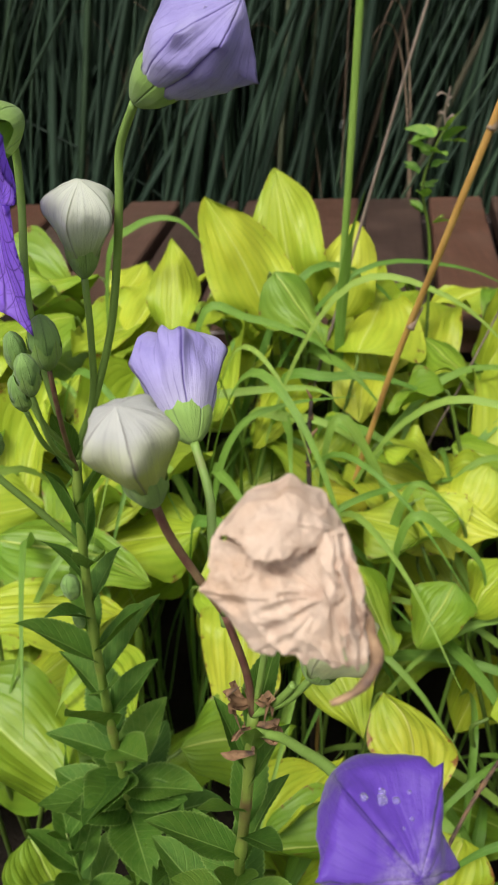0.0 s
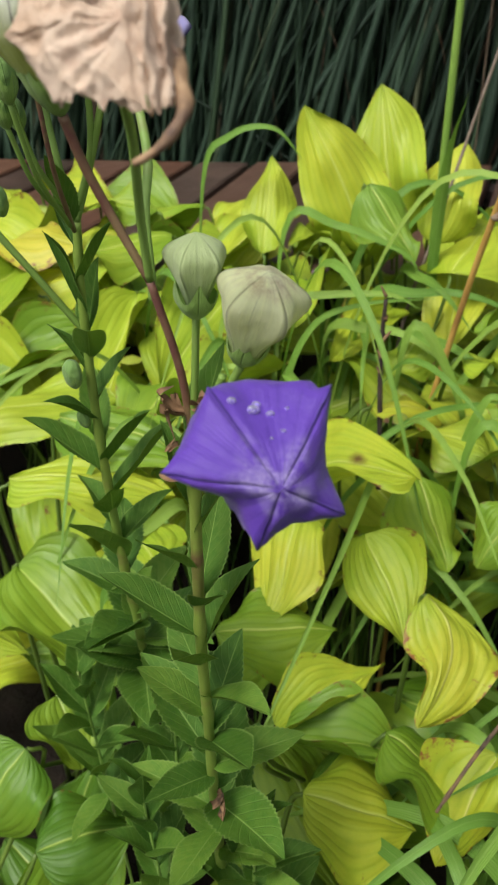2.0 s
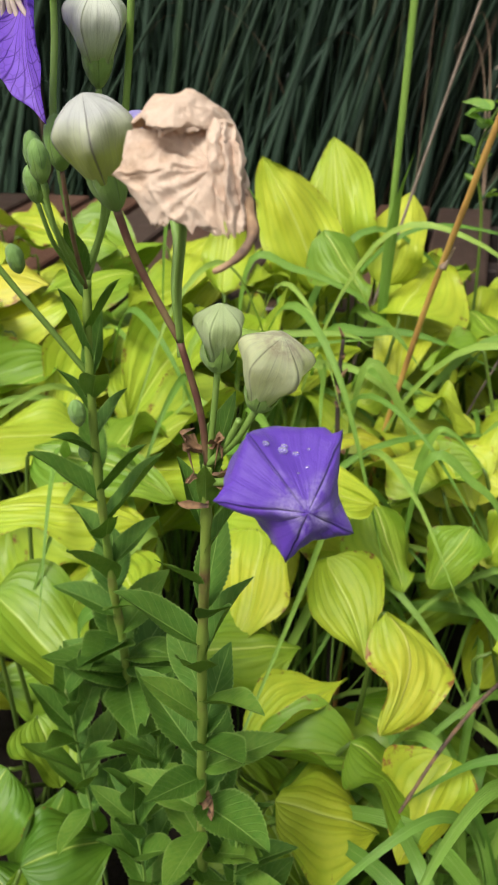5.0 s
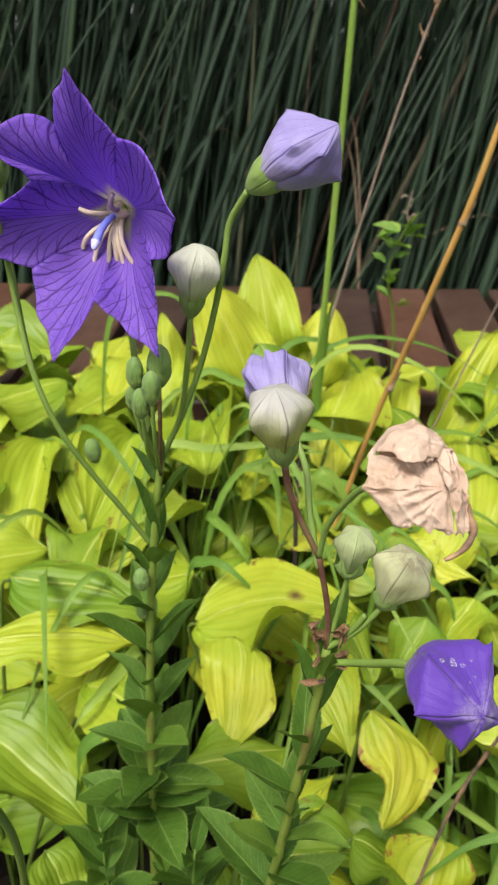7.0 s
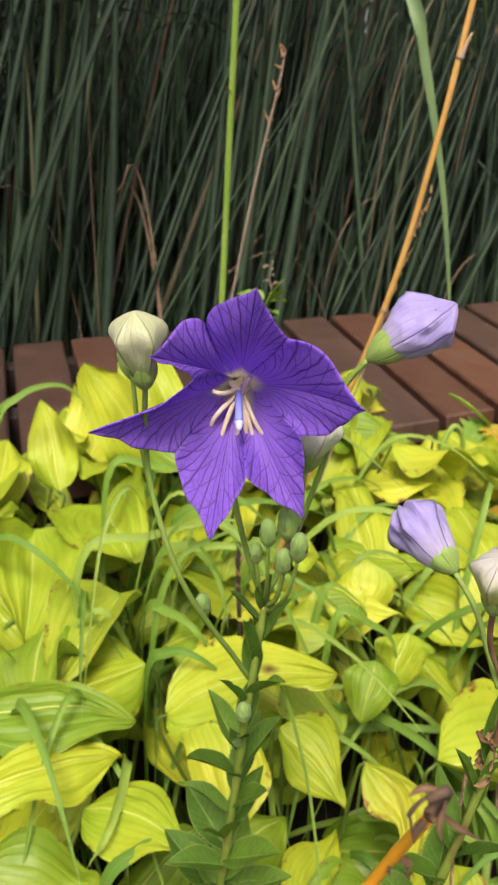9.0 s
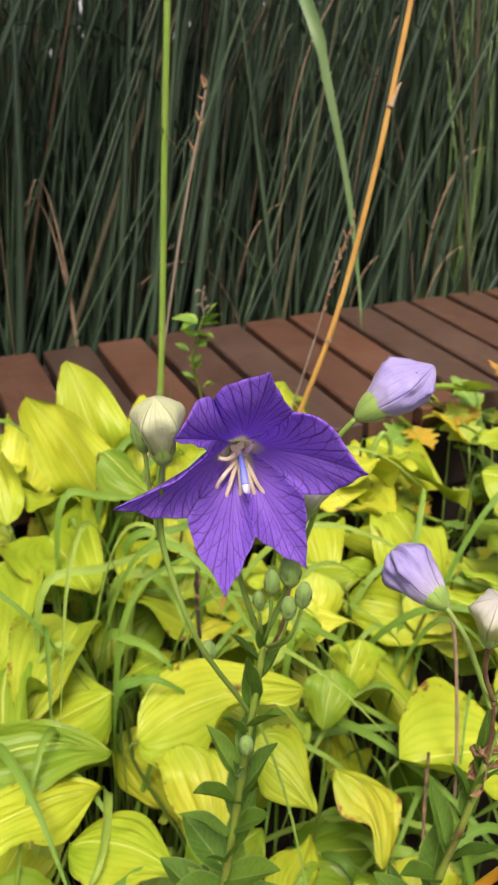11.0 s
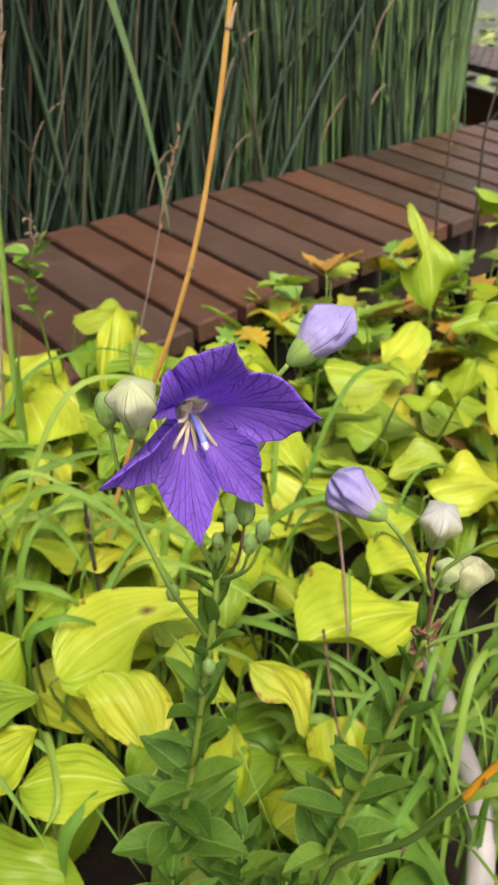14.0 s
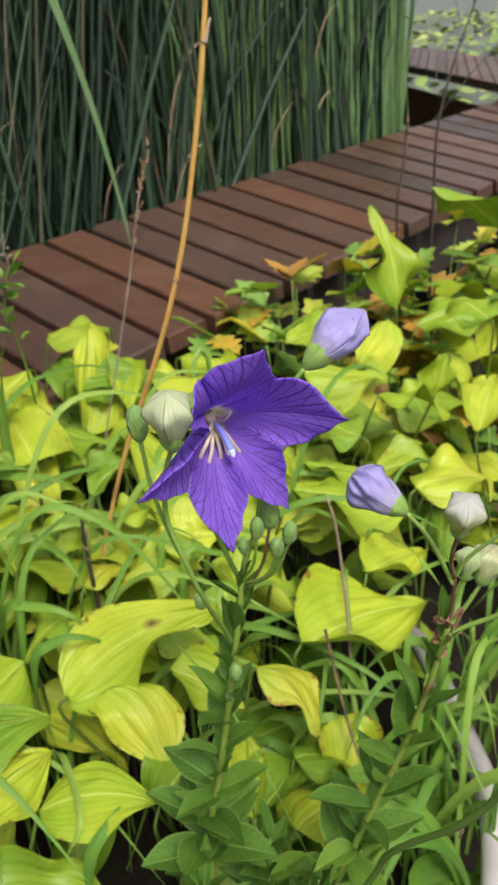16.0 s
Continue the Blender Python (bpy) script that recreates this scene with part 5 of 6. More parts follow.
def plant_with_violet_bud():
    p = thing("balloon_flower", (-0.020, 0.225, 0.0), "balloon flower plant with a deep violet bud and a withered bloom", "balloon flower", "balloon flowers")
    STEM_LINE = [(-0.020, 0.230, 0.0), (-0.014, 0.208, 0.2), (-0.0063, 0.1835, 0.30), (-0.0045, 0.1781, 0.32), (-0.0002, 0.1665, 0.36), (0.0036, 0.155, 0.40), (0.0077, 0.1458, 0.44), (0.0108, 0.1395, 0.475)]
    stalk(p, STEM_LINE, 0.0027, 0.0016, STEM, "stem", 0.024, 0.3)
    top = Vector((0.0108, 0.1395, 0.475))
    fork = Vector((0.0066, 0.1340, 0.508))
    stalk(p, [top, (0.0100, 0.1370, 0.490), fork], 0.0011, 0.0010, STEM_RED, "stem")
    stalk(p, [fork, (0.0010, 0.1325, 0.520), (-0.0020, 0.1300, 0.5290), (-0.0035, 0.1275, 0.5370)], 0.0010, 0.0011, STEM_RED)
    bud(p, (-0.0035, 0.1275, 0.5370), (-0.0065, 0.1215, 0.5590), 0.0152, GREY_BUD, "balloon", 0.30, "bud", "greyish cream balloon bud", 0.3, 0.2, 5)
    stalk(p, [fork, (0.0080, 0.1290, 0.520), (0.0125, 0.1180, 0.534), (0.0155, 0.1090, 0.541), (0.0180, 0.1010, 0.5450)], 0.0010, 0.0010)
    stalk(p, [fork + Vector((0, 0.001, -0.004)), (0.0040, 0.1405, 0.518), (0.0030, 0.1465, 0.527), (-0.0005, 0.1528, 0.5358)], 0.0012, 0.0011)
    bud(p, (-0.0005, 0.1528, 0.5358), (-0.0085, 0.1745, 0.5500), 0.0200, LILAC_BUD, "ruffled", 0.24, "bud", "pale lilac half-opened bud", 0.2, 0.25, 6, 0.50, 0.7)
    stalk(p, [top, (0.0155, 0.1370, 0.481), (0.0185, 0.1345, 0.487), (0.0200, 0.1335, 0.4905)], 0.0011, 0.0010)
    bud(p, (0.0147, 0.1352, 0.5010), (0.0166, 0.1328, 0.5175), 0.0108, PALE_GREEN_BUD, "balloon", 0.28, "bud", "small pale-green balloon bud", 0.1, 0, 7, 0.75)
    stalk(p, [top, (0.0125, 0.1380, 0.485), (0.0147, 0.1352, 0.5010)], 0.0010, 0.0009)
    bud(p, (0.0240, 0.1327, 0.4935), (0.0305, 0.1290, 0.5125), 0.0160, BROWNED_BUD, "balloon", 0.22, "bud", "cream balloon bud browned at its tip", 0.6, 0.1, 8, 0.5)
    stalk(p, [top, (0.0185, 0.1355, 0.4840), (0.0240, 0.1327, 0.4935)], 0.0011, 0.0010)
    stalk(p, [(0.0108, 0.1395, 0.470), (0.0170, 0.1350, 0.4735), (0.0215, 0.1270, 0.4795), (0.0260, 0.1175, 0.4870), (0.0289, 0.1110, 0.4914)], 0.0013, 0.0014)
    foot, apex = Vector((0.0284, 0.1120, 0.4910)), Vector((0.0414, 0.0908, 0.4937))
    skin = star_bud_geo(foot, apex, ((0.0295, 0.0970, 0.5050), (0.0463, 0.1035, 0.5040), (0.0493, 0.0985, 0.4857), (0.0378, 0.0905, 0.4828), (0.0256, 0.0868, 0.4962)), 0.0030)
    violet = part("bud", skin, BLUE_BUD, p, "deep violet star-shaped bud about to open")
    part("calyx", calyx_geo(foot, apex - foot, 0.0065, 0.0095, 0.7, 0.4), CALYX, violet, "pale green cup with pointed sepals")
    on_skin = ((0.33, 0.93, 0.0011), (0.40, 0.98, 0.0008), (0.10, 0.93, 0.0008), (0.52, 0.90, 0.0007), (0.60, 0.74, 0.0004), (0.44, 0.62, 0.0003), (0.70, 0.95, 0.0004))
    dew(violet, [(*skin.v[round(r * 14) * 80 + round(w * 16)], size) for w, r, size in on_skin])
    husks = Geo()
    rnd = random.Random(3)
    for n in range(16):
        a = rnd.uniform(0, 6.3)
        b0 = top + Vector((0, 0, rnd.uniform(-0.012, 0.006)))
        d = Vector((math.cos(a), math.sin(a), rnd.uniform(-0.2, 0.6)))
        bezier_blade(husks, [b0, b0 + d * 0.004, b0 + d * 0.006 + Vector((0, 0, rnd.uniform(-0.004, 0.003))), b0 + d * 0.005 + Vector((rnd.uniform(-0.003, 0.003), 0, rnd.uniform(-0.007, 0.005)))], rnd.uniform(0.0016, 0.0034), fold=0.4, twist=rnd.uniform(-1, 1))
    part("husk", husks, HUSK, p, "shrivelled brown bracts at the node")
    clump = Geo()
    for n in range(9):
        a, b0 = rnd.uniform(0, 6.3), Vector((0.0, 0.1755, 0.314 + rnd.uniform(-0.003, 0.003)))
        d = Vector((math.cos(a), math.sin(a) - 0.4, rnd.uniform(-0.3, 0.6)))
        bezier_blade(clump, [b0, b0 + d * 0.003, b0 + d * 0.0045 + Vector((0, 0, rnd.uniform(-0.003, 0.002)))], rnd.uniform(0.002, 0.0035), fold=0.4, twist=rnd.uniform(-1, 1))
    part("husk", clump, HUSK, p, "small dead brown tuft on the stem")
    foliage(p, STEM_LINE, 0.262, 0.476, 25, 9)
    for n, (x, y, dx, dy, top) in enumerate(((-0.030, 0.205, -0.006, -0.020, 0.300), (-0.005, 0.205, 0.012, -0.016, 0.295))):
        side_shoot(p, (x, y, 0.0), (x + dx, y + dy, top), n + 5)
    withered(p, Vector((0.0180, 0.1010, 0.5450)))


def withered(p, base):
    """A collapsed papery bloom: a bulging cap with a ruffled hem, a creased petal hanging under it, a pleated side petal and a rolled, hooked tail."""
    c = Vector((0.0200, 0.0923, 0.5510))
    across, high, out = Vector((0.987, 0.158, 0.011)), Vector((-0.078, 0.420, 0.904)), Vector((0.138, -0.894, 0.427))

    def at(x, y, d):
        """x across, y upwards, d outwards, in millimetres from the middle."""
        return c + (across * x + high * y + out * d) * 0.001

    def along(line, s):
        k = s * (len(line) - 1)
        i = min(int(k), len(line) - 2)
        f = k - i
        f = f * f * (3 - 2 * f) * 0.5 + f * 0.5
        return tuple(a + (b - a) * f for a, b in zip(line[i], line[i + 1]))

    def fold(x, y, size, seed):
        """Sharp-edged folds: ridged noise on a warped plane."""
        wx = x + 0.8 * noise.noise((x * 0.35, y * 0.35, seed + 2.0))
        wy = y + 0.8 * noise.noise((x * 0.35, y * 0.35, seed + 6.0))
        return 1 - 2.6 * abs(noise.noise((wx / size, wy / size, seed)))

    def crumple(x, y, seed, focus=None):
        h = 1.0 * fold(x, y, 5.5, seed) + 0.34 * fold(x, y, 2.4, seed + 11) + 0.10 * fold(x, y, 1.1, seed + 23)
        if focus:
            dx, dy = x - focus[0], y - focus[1]
            r = math.hypot(dx, dy) + 0.4
            a = math.atan2(dy, dx)
            h += 0.75 * (1 - 2.4 * abs(noise.noise((a * 3.6, r * 0.12, seed + 31)))) * min(1.0, r / 3)
        return h

    bloom = part("withered_bloom", hull(at, crumple), PAPER, p, "crumpled papery pale-tan withered bloom")

    def layer(rows, nu, nv, seed, amount, focus=None, hem=0.0, pleats=None):
        """A petal through rows of (x, y, d) points, top row first."""
        g = Geo()

        def fn(u, v):
            x, y, d = along([along(row, u) for row in rows], v)
            x += 0.75 * noise.noise((u * 4, v * 6, seed + 50)) + 0.3 * noise.noise((u * 11, v * 14, seed + 51))
            y += 0.75 * noise.noise((u * 6, v * 4, seed + 60)) + 0.3 * noise.noise((u * 14, v * 11, seed + 61))
            if hem:
                k = max(0.0, (v - 0.82) / 0.18)
                y += hem * k * (noise.noise((u * 9, seed, 0)) + 0.6 * noise.noise((u * 23, seed, 2)))
                d += 0.9 * hem * k * noise.noise((u * 7, seed, 4))
            d += amount * crumple(x, y, seed, focus) * (1 - 0.6 * abs(2 * u - 1) ** 4)
            if pleats:
                d += pleats[1] * (1 - abs(((u * pleats[0] + 0.55 * v + 0.7 * noise.noise((u * 2.2, v * 2.6, seed))) % 1.0) * 2 - 1)) * (0.4 + 0.6 * math.sin(math.pi * v))
            return at(x, y, d)

        sheet(g, nu, nv, fn)
        ob = part("petal", g, PAPER, bloom)
        sol = ob.modifiers.new("thickness", "SOLIDIFY")
        sol.thickness, sol.offset = 0.00018, 0
        return ob

    layer((((-7.6, 4.0, -2.0), (-3.0, 9.6, -3.0), (2.5, 11.4, -3.5), (7.2, 8.2, -3.0), (9.0, 3.4, -2.5)),
           ((-6.6, 5.0, 2.2), (-3.2, 8.8, 2.6), (1.5, 9.6, 2.8), (6.0, 7.4, 2.4), (8.4, 3.8, 0.8)),
           ((-4.9, 4.8, 5.6), (-2.4, 6.4, 6.2), (1.2, 6.8, 6.0), (5.2, 5.8, 5.0), (8.0, 4.1, 2.4)),
           ((-3.6, 3.2, 6.4), (-2.2, 2.4, 7.2), (1.0, 3.0, 6.6), (4.6, 3.8, 5.2), (7.6, 4.3, 3.4)),
           ((-3.4, 3.0, 5.6), (-2.0, 1.9, 6.2), (1.0, 2.6, 5.6), (4.6, 3.5, 4.4), (7.6, 4.1, 2.8))), 110, 84, 1.0, 0.62, None, 1.0)
    layer((((-7.6, 4.8, 0.6), (-3.5, 3.6, 3.2), (0.6, 3.4, 2.2), (4.8, 3.0, 2.8)),
           ((-8.6, 0.6, 0.0), (-4.2, 1.0, 2.6), (0.4, 0.6, 2.2), (5.2, -0.6, 4.6)),
           ((-9.6, -1.6, 0.4), (-4.6, -1.9, 4.0), (0.6, -2.2, 4.4), (5.6, -3.0, 5.4)),
           ((-7.2, -4.4, 0.2), (-3.6, -5.0, 3.2), (1.0, -5.6, 4.2), (6.6, -6.8, 4.4)),
           ((-3.9, -9.6, 0.8), (-1.4, -9.3, 2.8), (2.8, -10.2, 4.0), (7.4, -11.6, 3.6)),
           ((-3.6, -9.9, 0.4), (-1.0, -9.6, 2.2), (3.0, -10.5, 3.4), (7.6, -12.0, 3.0))), 120, 120, 7.0, 0.70, (5.6, -2.6), 1.0)
    layer((((4.0, 4.6, 3.6), (6.0, 5.0, 3.6), (8.0, 4.8, 2.4), (9.2, 3.4, -1.0)),
           ((4.6, 0.6, 5.4), (6.6, 0.8, 5.8), (8.6, 0.6, 4.0), (9.9, -0.8, -0.5)),
           ((5.4, -3.4, 5.6), (7.4, -3.0, 5.6), (9.4, -3.6, 4.2), (10.6, -5.0, 0.0)),
           ((6.6, -7.6, 4.6), (8.0, -7.2, 5.0), (9.6, -7.8, 3.8), (10.8, -8.6, 1.0)),
           ((7.6, -11.6, 3.2), (8.6, -11.8, 3.8), (9.4, -11.2, 3.4), (10.2, -10.6, 2.2))), 84, 110, 15.0, 0.60, None, 0.6, (3.2, 1.6))
    g = Geo()
    tube(g, [at(*q) for q in ((9.6, -5.0, 2.4), (10.4, -8.0, 3.0), (11.1, -11.0, 3.4), (10.4, -13.0, 3.6), (8.9, -14.8, 3.4), (7.0, -16.0, 3.0), (5.3, -16.7, 2.6))], 0.0009, 0.0003, 10, 8, 0.004, 0.45)
    part("style", g, DRY_TAIL, bloom, "hooked dry brown tail")
    part("calyx", calyx_geo(base, c - base, 0.008, 0.010, 0.8), CALYX, bloom)


def hull(at, crumple):
    """The crumpled back of the bloom, behind its petals."""
    g = Geo()

    def fn(u, v):
        a = 2 * math.pi * u
        s, w = math.sin(math.pi * v), math.cos(math.pi * v)
        x = (7.6 * math.cos(a) + 0.8) * s
        y = (9.0 * math.sin(a) + 0.4) * s
        if y < 0:
            x += 0.28 * -y
        return at(x, y, 2.2 * w if w > 0 else 7.5 * w + 0.8 * crumple(x, y, 40.0) * s)

    sheet(g, 72, 48, fn, closed=True)
    return g


plant_with_open_flower()
plant_with_violet_bud()


# ---- stalks, vine, grass and clutter ----
def lone_stalk(name, label, category, points, r0, r1, skin, knots=0.0, bump=0.0, extras=()):
    t = thing(name, points[0], label, category)
    g = Geo()
    tube(g, points, r0, r1, 10, 8, knots, bump)
    part("stem", g, skin, t)
    return t


culm = lone_stalk("grass_culm", "tall bright-green grass culm with papery nodes", "grass", [(0.030, 0.636, 0.0), (0.032, 0.625, 0.25), (0.0350, 0.605, 0.40), (0.0400, 0.578, 0.55), (0.0440, 0.556, 0.68), (0.0500, 0.530, 0.84), (0.056, 0.51, 1.0)], 0.0028, 0.0023, CULM, 0.13, 0.3)
sheath = Geo()
bezier_blade(sheath, [(0.034, 0.606, 0.30), (0.036, 0.598, 0.40), (0.041, 0.590, 0.46), (0.050, 0.586, 0.50)], 0.012)
part("leaf", sheath, GRASS, culm)
bit = Geo()
bezier_blade(bit, [(0.0438, 0.552, 0.690), (0.040, 0.551, 0.694), (0.036, 0.550, 0.698)], 0.003)
bezier_blade(bit, [(0.0442, 0.552, 0.688), (0.049, 0.549, 0.682), (0.054, 0.548, 0.676)], 0.003)
part("sheath", bit, HUSK, culm, "dry papery leaf sheath")

straw = lone_stalk("straw_stalk", "leaning golden-yellow dry grass stalk", "dry stalk", [(0.020, 0.520, 0.0), (0.035, 0.512, 0.24), (0.0595, 0.4747, 0.3924), (0.0859, 0.4260, 0.5127), (0.1035, 0.4070, 0.5828), (0.1190, 0.3945, 0.661), (0.1300, 0.3895, 0.72), (0.1500, 0.386, 0.82), (0.185, 0.382, 1.0)], 0.0020, 0.0016, STRAW, 0.11, 0.2)

for z, x, y in ((0.45, 0.0722, 0.4510), (0.56, 0.0982, 0.4120), (0.70, 0.1265, 0.3905)):
    g = Geo()
    c0 = Vector((x, y, z))
    tube(g, [c0, c0 + Vector((0.0024, -0.0008, 0.006)), c0 + Vector((0.0060, -0.0016, 0.013))], 0.0026, 0.0006, 8, 4)
    part("torn_sheath", g, TWIG, straw, "papery torn leaf sheath")

twig = lone_stalk("dead_stalk", "thin grey-brown dead weed stalk with a dry seed head", "dry stalk", [(-0.03, 0.60, 0.0), (0.010, 0.622, 0.30), (0.0336, 0.6347, 0.40), (0.088, 0.662, 0.60), (0.1214, 0.680, 0.70), (0.130, 0.685, 0.73)], 0.0015, 0.0009, GREY_TWIG, 0.09, 0.5)
seed_stalk = lone_stalk("dead_stalk", "thin dead stalk topped with pale empty seed pods", "dry stalk", [(0.05, 0.63, 0.0), (0.10, 0.615, 0.25), (0.1324, 0.6068, 0.35), (0.184, 0.595, 0.50), (0.205, 0.590, 0.57), (0.2225, 0.5865, 0.612)], 0.0010, 0.0007, GREY_TWIG, 0.08, 0.5)


def pods(parent, line, count, seed, size=0.010):
    rnd = random.Random(seed)
    path = [Vector(p) for p in line]
    for n in range(count):
        g = Geo()
        s = n / max(1, count - 1)
        at = path[0].lerp(path[1], s)
        a = rnd.uniform(0, 6.3)
        d = Vector((math.cos(a) * 0.6, math.sin(a) * 0.6, rnd.uniform(0.3, 1.4))) * size * rnd.uniform(0.5, 1.2)
        at = at + Vector((0, 0, rnd.uniform(-0.004, 0.004)))
        tube(g, [at, at + d * 0.4, at + d * 0.8, at + d * 1.25], rnd.uniform(0.0012, 0.0022), 0.0005, 6, 3)
        part("seed_pod", g, HUSK, parent, "pale dry seed pod")


pods(seed_stalk, ((0.196, 0.592, 0.54), (0.2225, 0.5865, 0.612)), 14, 2, 0.006)
pods(twig, ((0.110, 0.674, 0.66), (0.130, 0.685, 0.73)), 9, 4, 0.007)


def dark_stalk(points, seed):
    t = lone_stalk("dead_stalk", "thin dark dead flower stalk standing by the boardwalk", "dry stalk", points, 0.0026, 0.0012, DARK_TWIG, 0.1, 0.5)
    pods(t, (points[-2], points[-1]), 6, seed, 0.008)


dark_stalk([(0.74, 0.70, 0.0), (0.739, 0.70, 0.185), (0.731, 0.70, 0.317), (0.729, 0.70, 0.434), (0.743, 0.70, 0.485), (0.753, 0.70, 0.543)], 3)
dark_stalk([(0.88, 0.75, 0.0), (0.888, 0.75, 0.30), (0.893, 0.75, 0.419), (0.90, 0.75, 0.511), (0.937, 0.75, 0.594), (0.99, 0.75, 0.673), (1.06, 0.75, 0.80)], 5)

lone_stalk("dead_stalk", "slender pinkish-brown dead stalk among the hostas", "dry stalk", [(0.155, 0.32, 0.0), (0.153, 0.32, 0.16), (0.152, 0.32, 0.265), (0.144, 0.32, 0.365), (0.135, 0.32, 0.405)], 0.0014, 0.0010, TWIG, 0.06, 0.3)


def cane():
    t = lone_stalk("broken_cane", "bent cane, green below and orange above, with shrivelled bracts", "cane", [(-0.130, 0.230, 0.0), (-0.095, 0.160, 0.30), (-0.0765, 0.1160, 0.4180), (-0.0805, 0.1010, 0.4570), (-0.0785, 0.0760, 0.4930), (-0.0765, 0.0640, 0.5170), (-0.0768, 0.0575, 0.5310)], 0.0013, 0.0011, CANE, 0.03, 0.35)
    low, mid, top, tip = Vector((-0.0770, 0.0562, 0.5347)), Vector((-0.0742, 0.0490, 0.5521)), Vector((-0.0736, 0.0392, 0.5707)), Vector((-0.0774, 0.0301, 0.5846))
    g = Geo()
    tube(g, [(-0.0768, 0.0575, 0.5310), low, mid, top], 0.0012, 0.0009, 10, 7, 0.018, 0.25)
    part("stem", g, ORANGE, t, "orange upper part")
    g = Geo()
    tube(g, [top, top.lerp(tip, 0.5) + Vector((0.0006, 0, 0.0008)), tip, tip + Vector((-0.0020, 0.0006, -0.0012))], 0.0009, 0.0005, 9, 6, 0.003, 0.45)
    part("stem", g, DRY_TIP, t, "withered brown broken tip")
    for at, line, r in (
        (top, ((0.0012, -0.0004, 0.0004), (0.0035, -0.0008, -0.0022), (0.0058, -0.0010, -0.0042), (0.0092, -0.0012, -0.0072)), 0.0006),
        (top, ((-0.0010, 0.0, -0.0006), (-0.0022, 0.0, -0.0022), (-0.0024, 0.0, -0.0048)), 0.0008),
        (mid, ((0.0012, -0.0003, 0.0004), (0.0024, -0.0006, -0.0012), (0.0026, -0.0006, -0.0038), (0.0034, -0.0004, -0.0056)), 0.0010),
        (mid, ((-0.0008, -0.0006, -0.0010), (-0.0006, -0.0010, -0.0026)), 0.0005),
        (low.lerp(mid, 0.45), ((-0.0010, -0.0004, 0.0), (-0.0016, -0.0006, -0.0014), (-0.0012, -0.0006, -0.0030)), 0.0008),
        (Vector((-0.0805, 0.1010, 0.4570)), ((0.0012, -0.0006, 0.0006), (0.0022, -0.0010, -0.0008), (0.0016, -0.0012, -0.0030)), 0.0010),
        (Vector((-0.0785, 0.0760, 0.4930)), ((-0.0010, -0.0008, 0.0006), (-0.0020, -0.0012, -0.0010), (-0.0022, -0.0012, -0.0034)), 0.0010),
        (Vector((-0.0765, 0.0640, 0.5170)), ((0.0012, -0.0006, 0.0004), (0.0020, -0.0008, -0.0012)), 0.0008),
        (tip, ((-0.0012, 0.0004, -0.0022), (-0.0016, 0.0006, -0.0046), (-0.0004, 0.0008, -0.0056)), 0.0009),
        (tip, ((-0.0024, 0.0008, -0.0010), (-0.0042, 0.0012, -0.0034), (-0.0040, 0.0012, -0.0062), (-0.0034, 0.0012, -0.0090)), 0.0004),
        (tip, ((-0.0004, -0.0004, -0.0020), (-0.0010, -0.0006, -0.0052), (-0.0002, -0.0008, -0.0080)), 0.0005),
        (tip, ((-0.0026, 0.0010, 0.0006), (-0.0046, 0.0016, -0.0010)), 0.0006)):
        g = Geo()
        bezier_blade(g, [at] + [at + Vector(q) for q in line], r * 2.0, fold=0.45, twist=0.9)
        part("bract", g, DRY_TIP, t, "shrivelled brown bract")


cane()


def vine():
    """A slender climbing weed with rounded leaflets in threes."""
    base = Vector((0.10, 0.69, 0.0))
    t = thing("climbing_weed", base, "slender green climbing weed with small rounded leaflets", "weed")
    line = [base, (0.110, 0.685, 0.30), (0.108, 0.680, 0.43), (0.098, 0.674, 0.482), (0.104, 0.673, 0.510), (0.112, 0.672, 0.528)]
    g = Geo()
    path = tube(g, line, 0.0016, 0.0009, 8, 6)
    part("stem", g, PETIOLE, t)
    rnd = random.Random(6)
    for n in range(11):
        at = path[min(len(path) - 1, 14 + 3 * n // 2)]
        a = n * 2.4
        d = Vector((math.cos(a), math.sin(a) * 0.7, 0.25))
        for k in (-0.8, 0.1, 0.9)[:2 + n % 2]:
            m = Matrix.Translation(at + d * 0.004) @ Matrix.Rotation(a + k - math.pi / 2, 4, "Z") @ Matrix.Rotation(radians(rnd.uniform(-5, 50)), 4, "X") @ Matrix.Rotation(radians(rnd.uniform(-30, 30)), 4, "Y")
            ln = rnd.uniform(0.009, 0.017) * (1.45 if n > 6 else 1.0)
            placed("leaflet", WEED_LEAF[(n + (k > 0)) % 2], m @ Matrix.Diagonal((ln * 1.5, ln, ln, 1)), t)


    g = Geo()
    tube(g, [line[-1], (0.110, 0.672, 0.540), (0.113, 0.671, 0.556)], 0.0009, 0.0005, 7, 5)
    for n in range(5):
        at = Vector((0.111, 0.672, 0.532 + 0.0045 * n))
        d = Vector((math.cos(n * 2.4), math.sin(n * 2.4), rnd.uniform(-0.3, 0.8)))
        bezier_blade(g, [at, at + d * 0.005, at + d * 0.008 + Vector((0, 0, -0.003))], 0.003, fold=0.4, twist=0.6)
    part("stem", g, GREY_TWIG, t, "dry grey-brown withered top")


WEED_LEAF = [bell_leaf_mesh("leaflet", s + 40) for s in range(2)]
for me in WEED_LEAF:
    me.materials[0] = GRASS
vine()


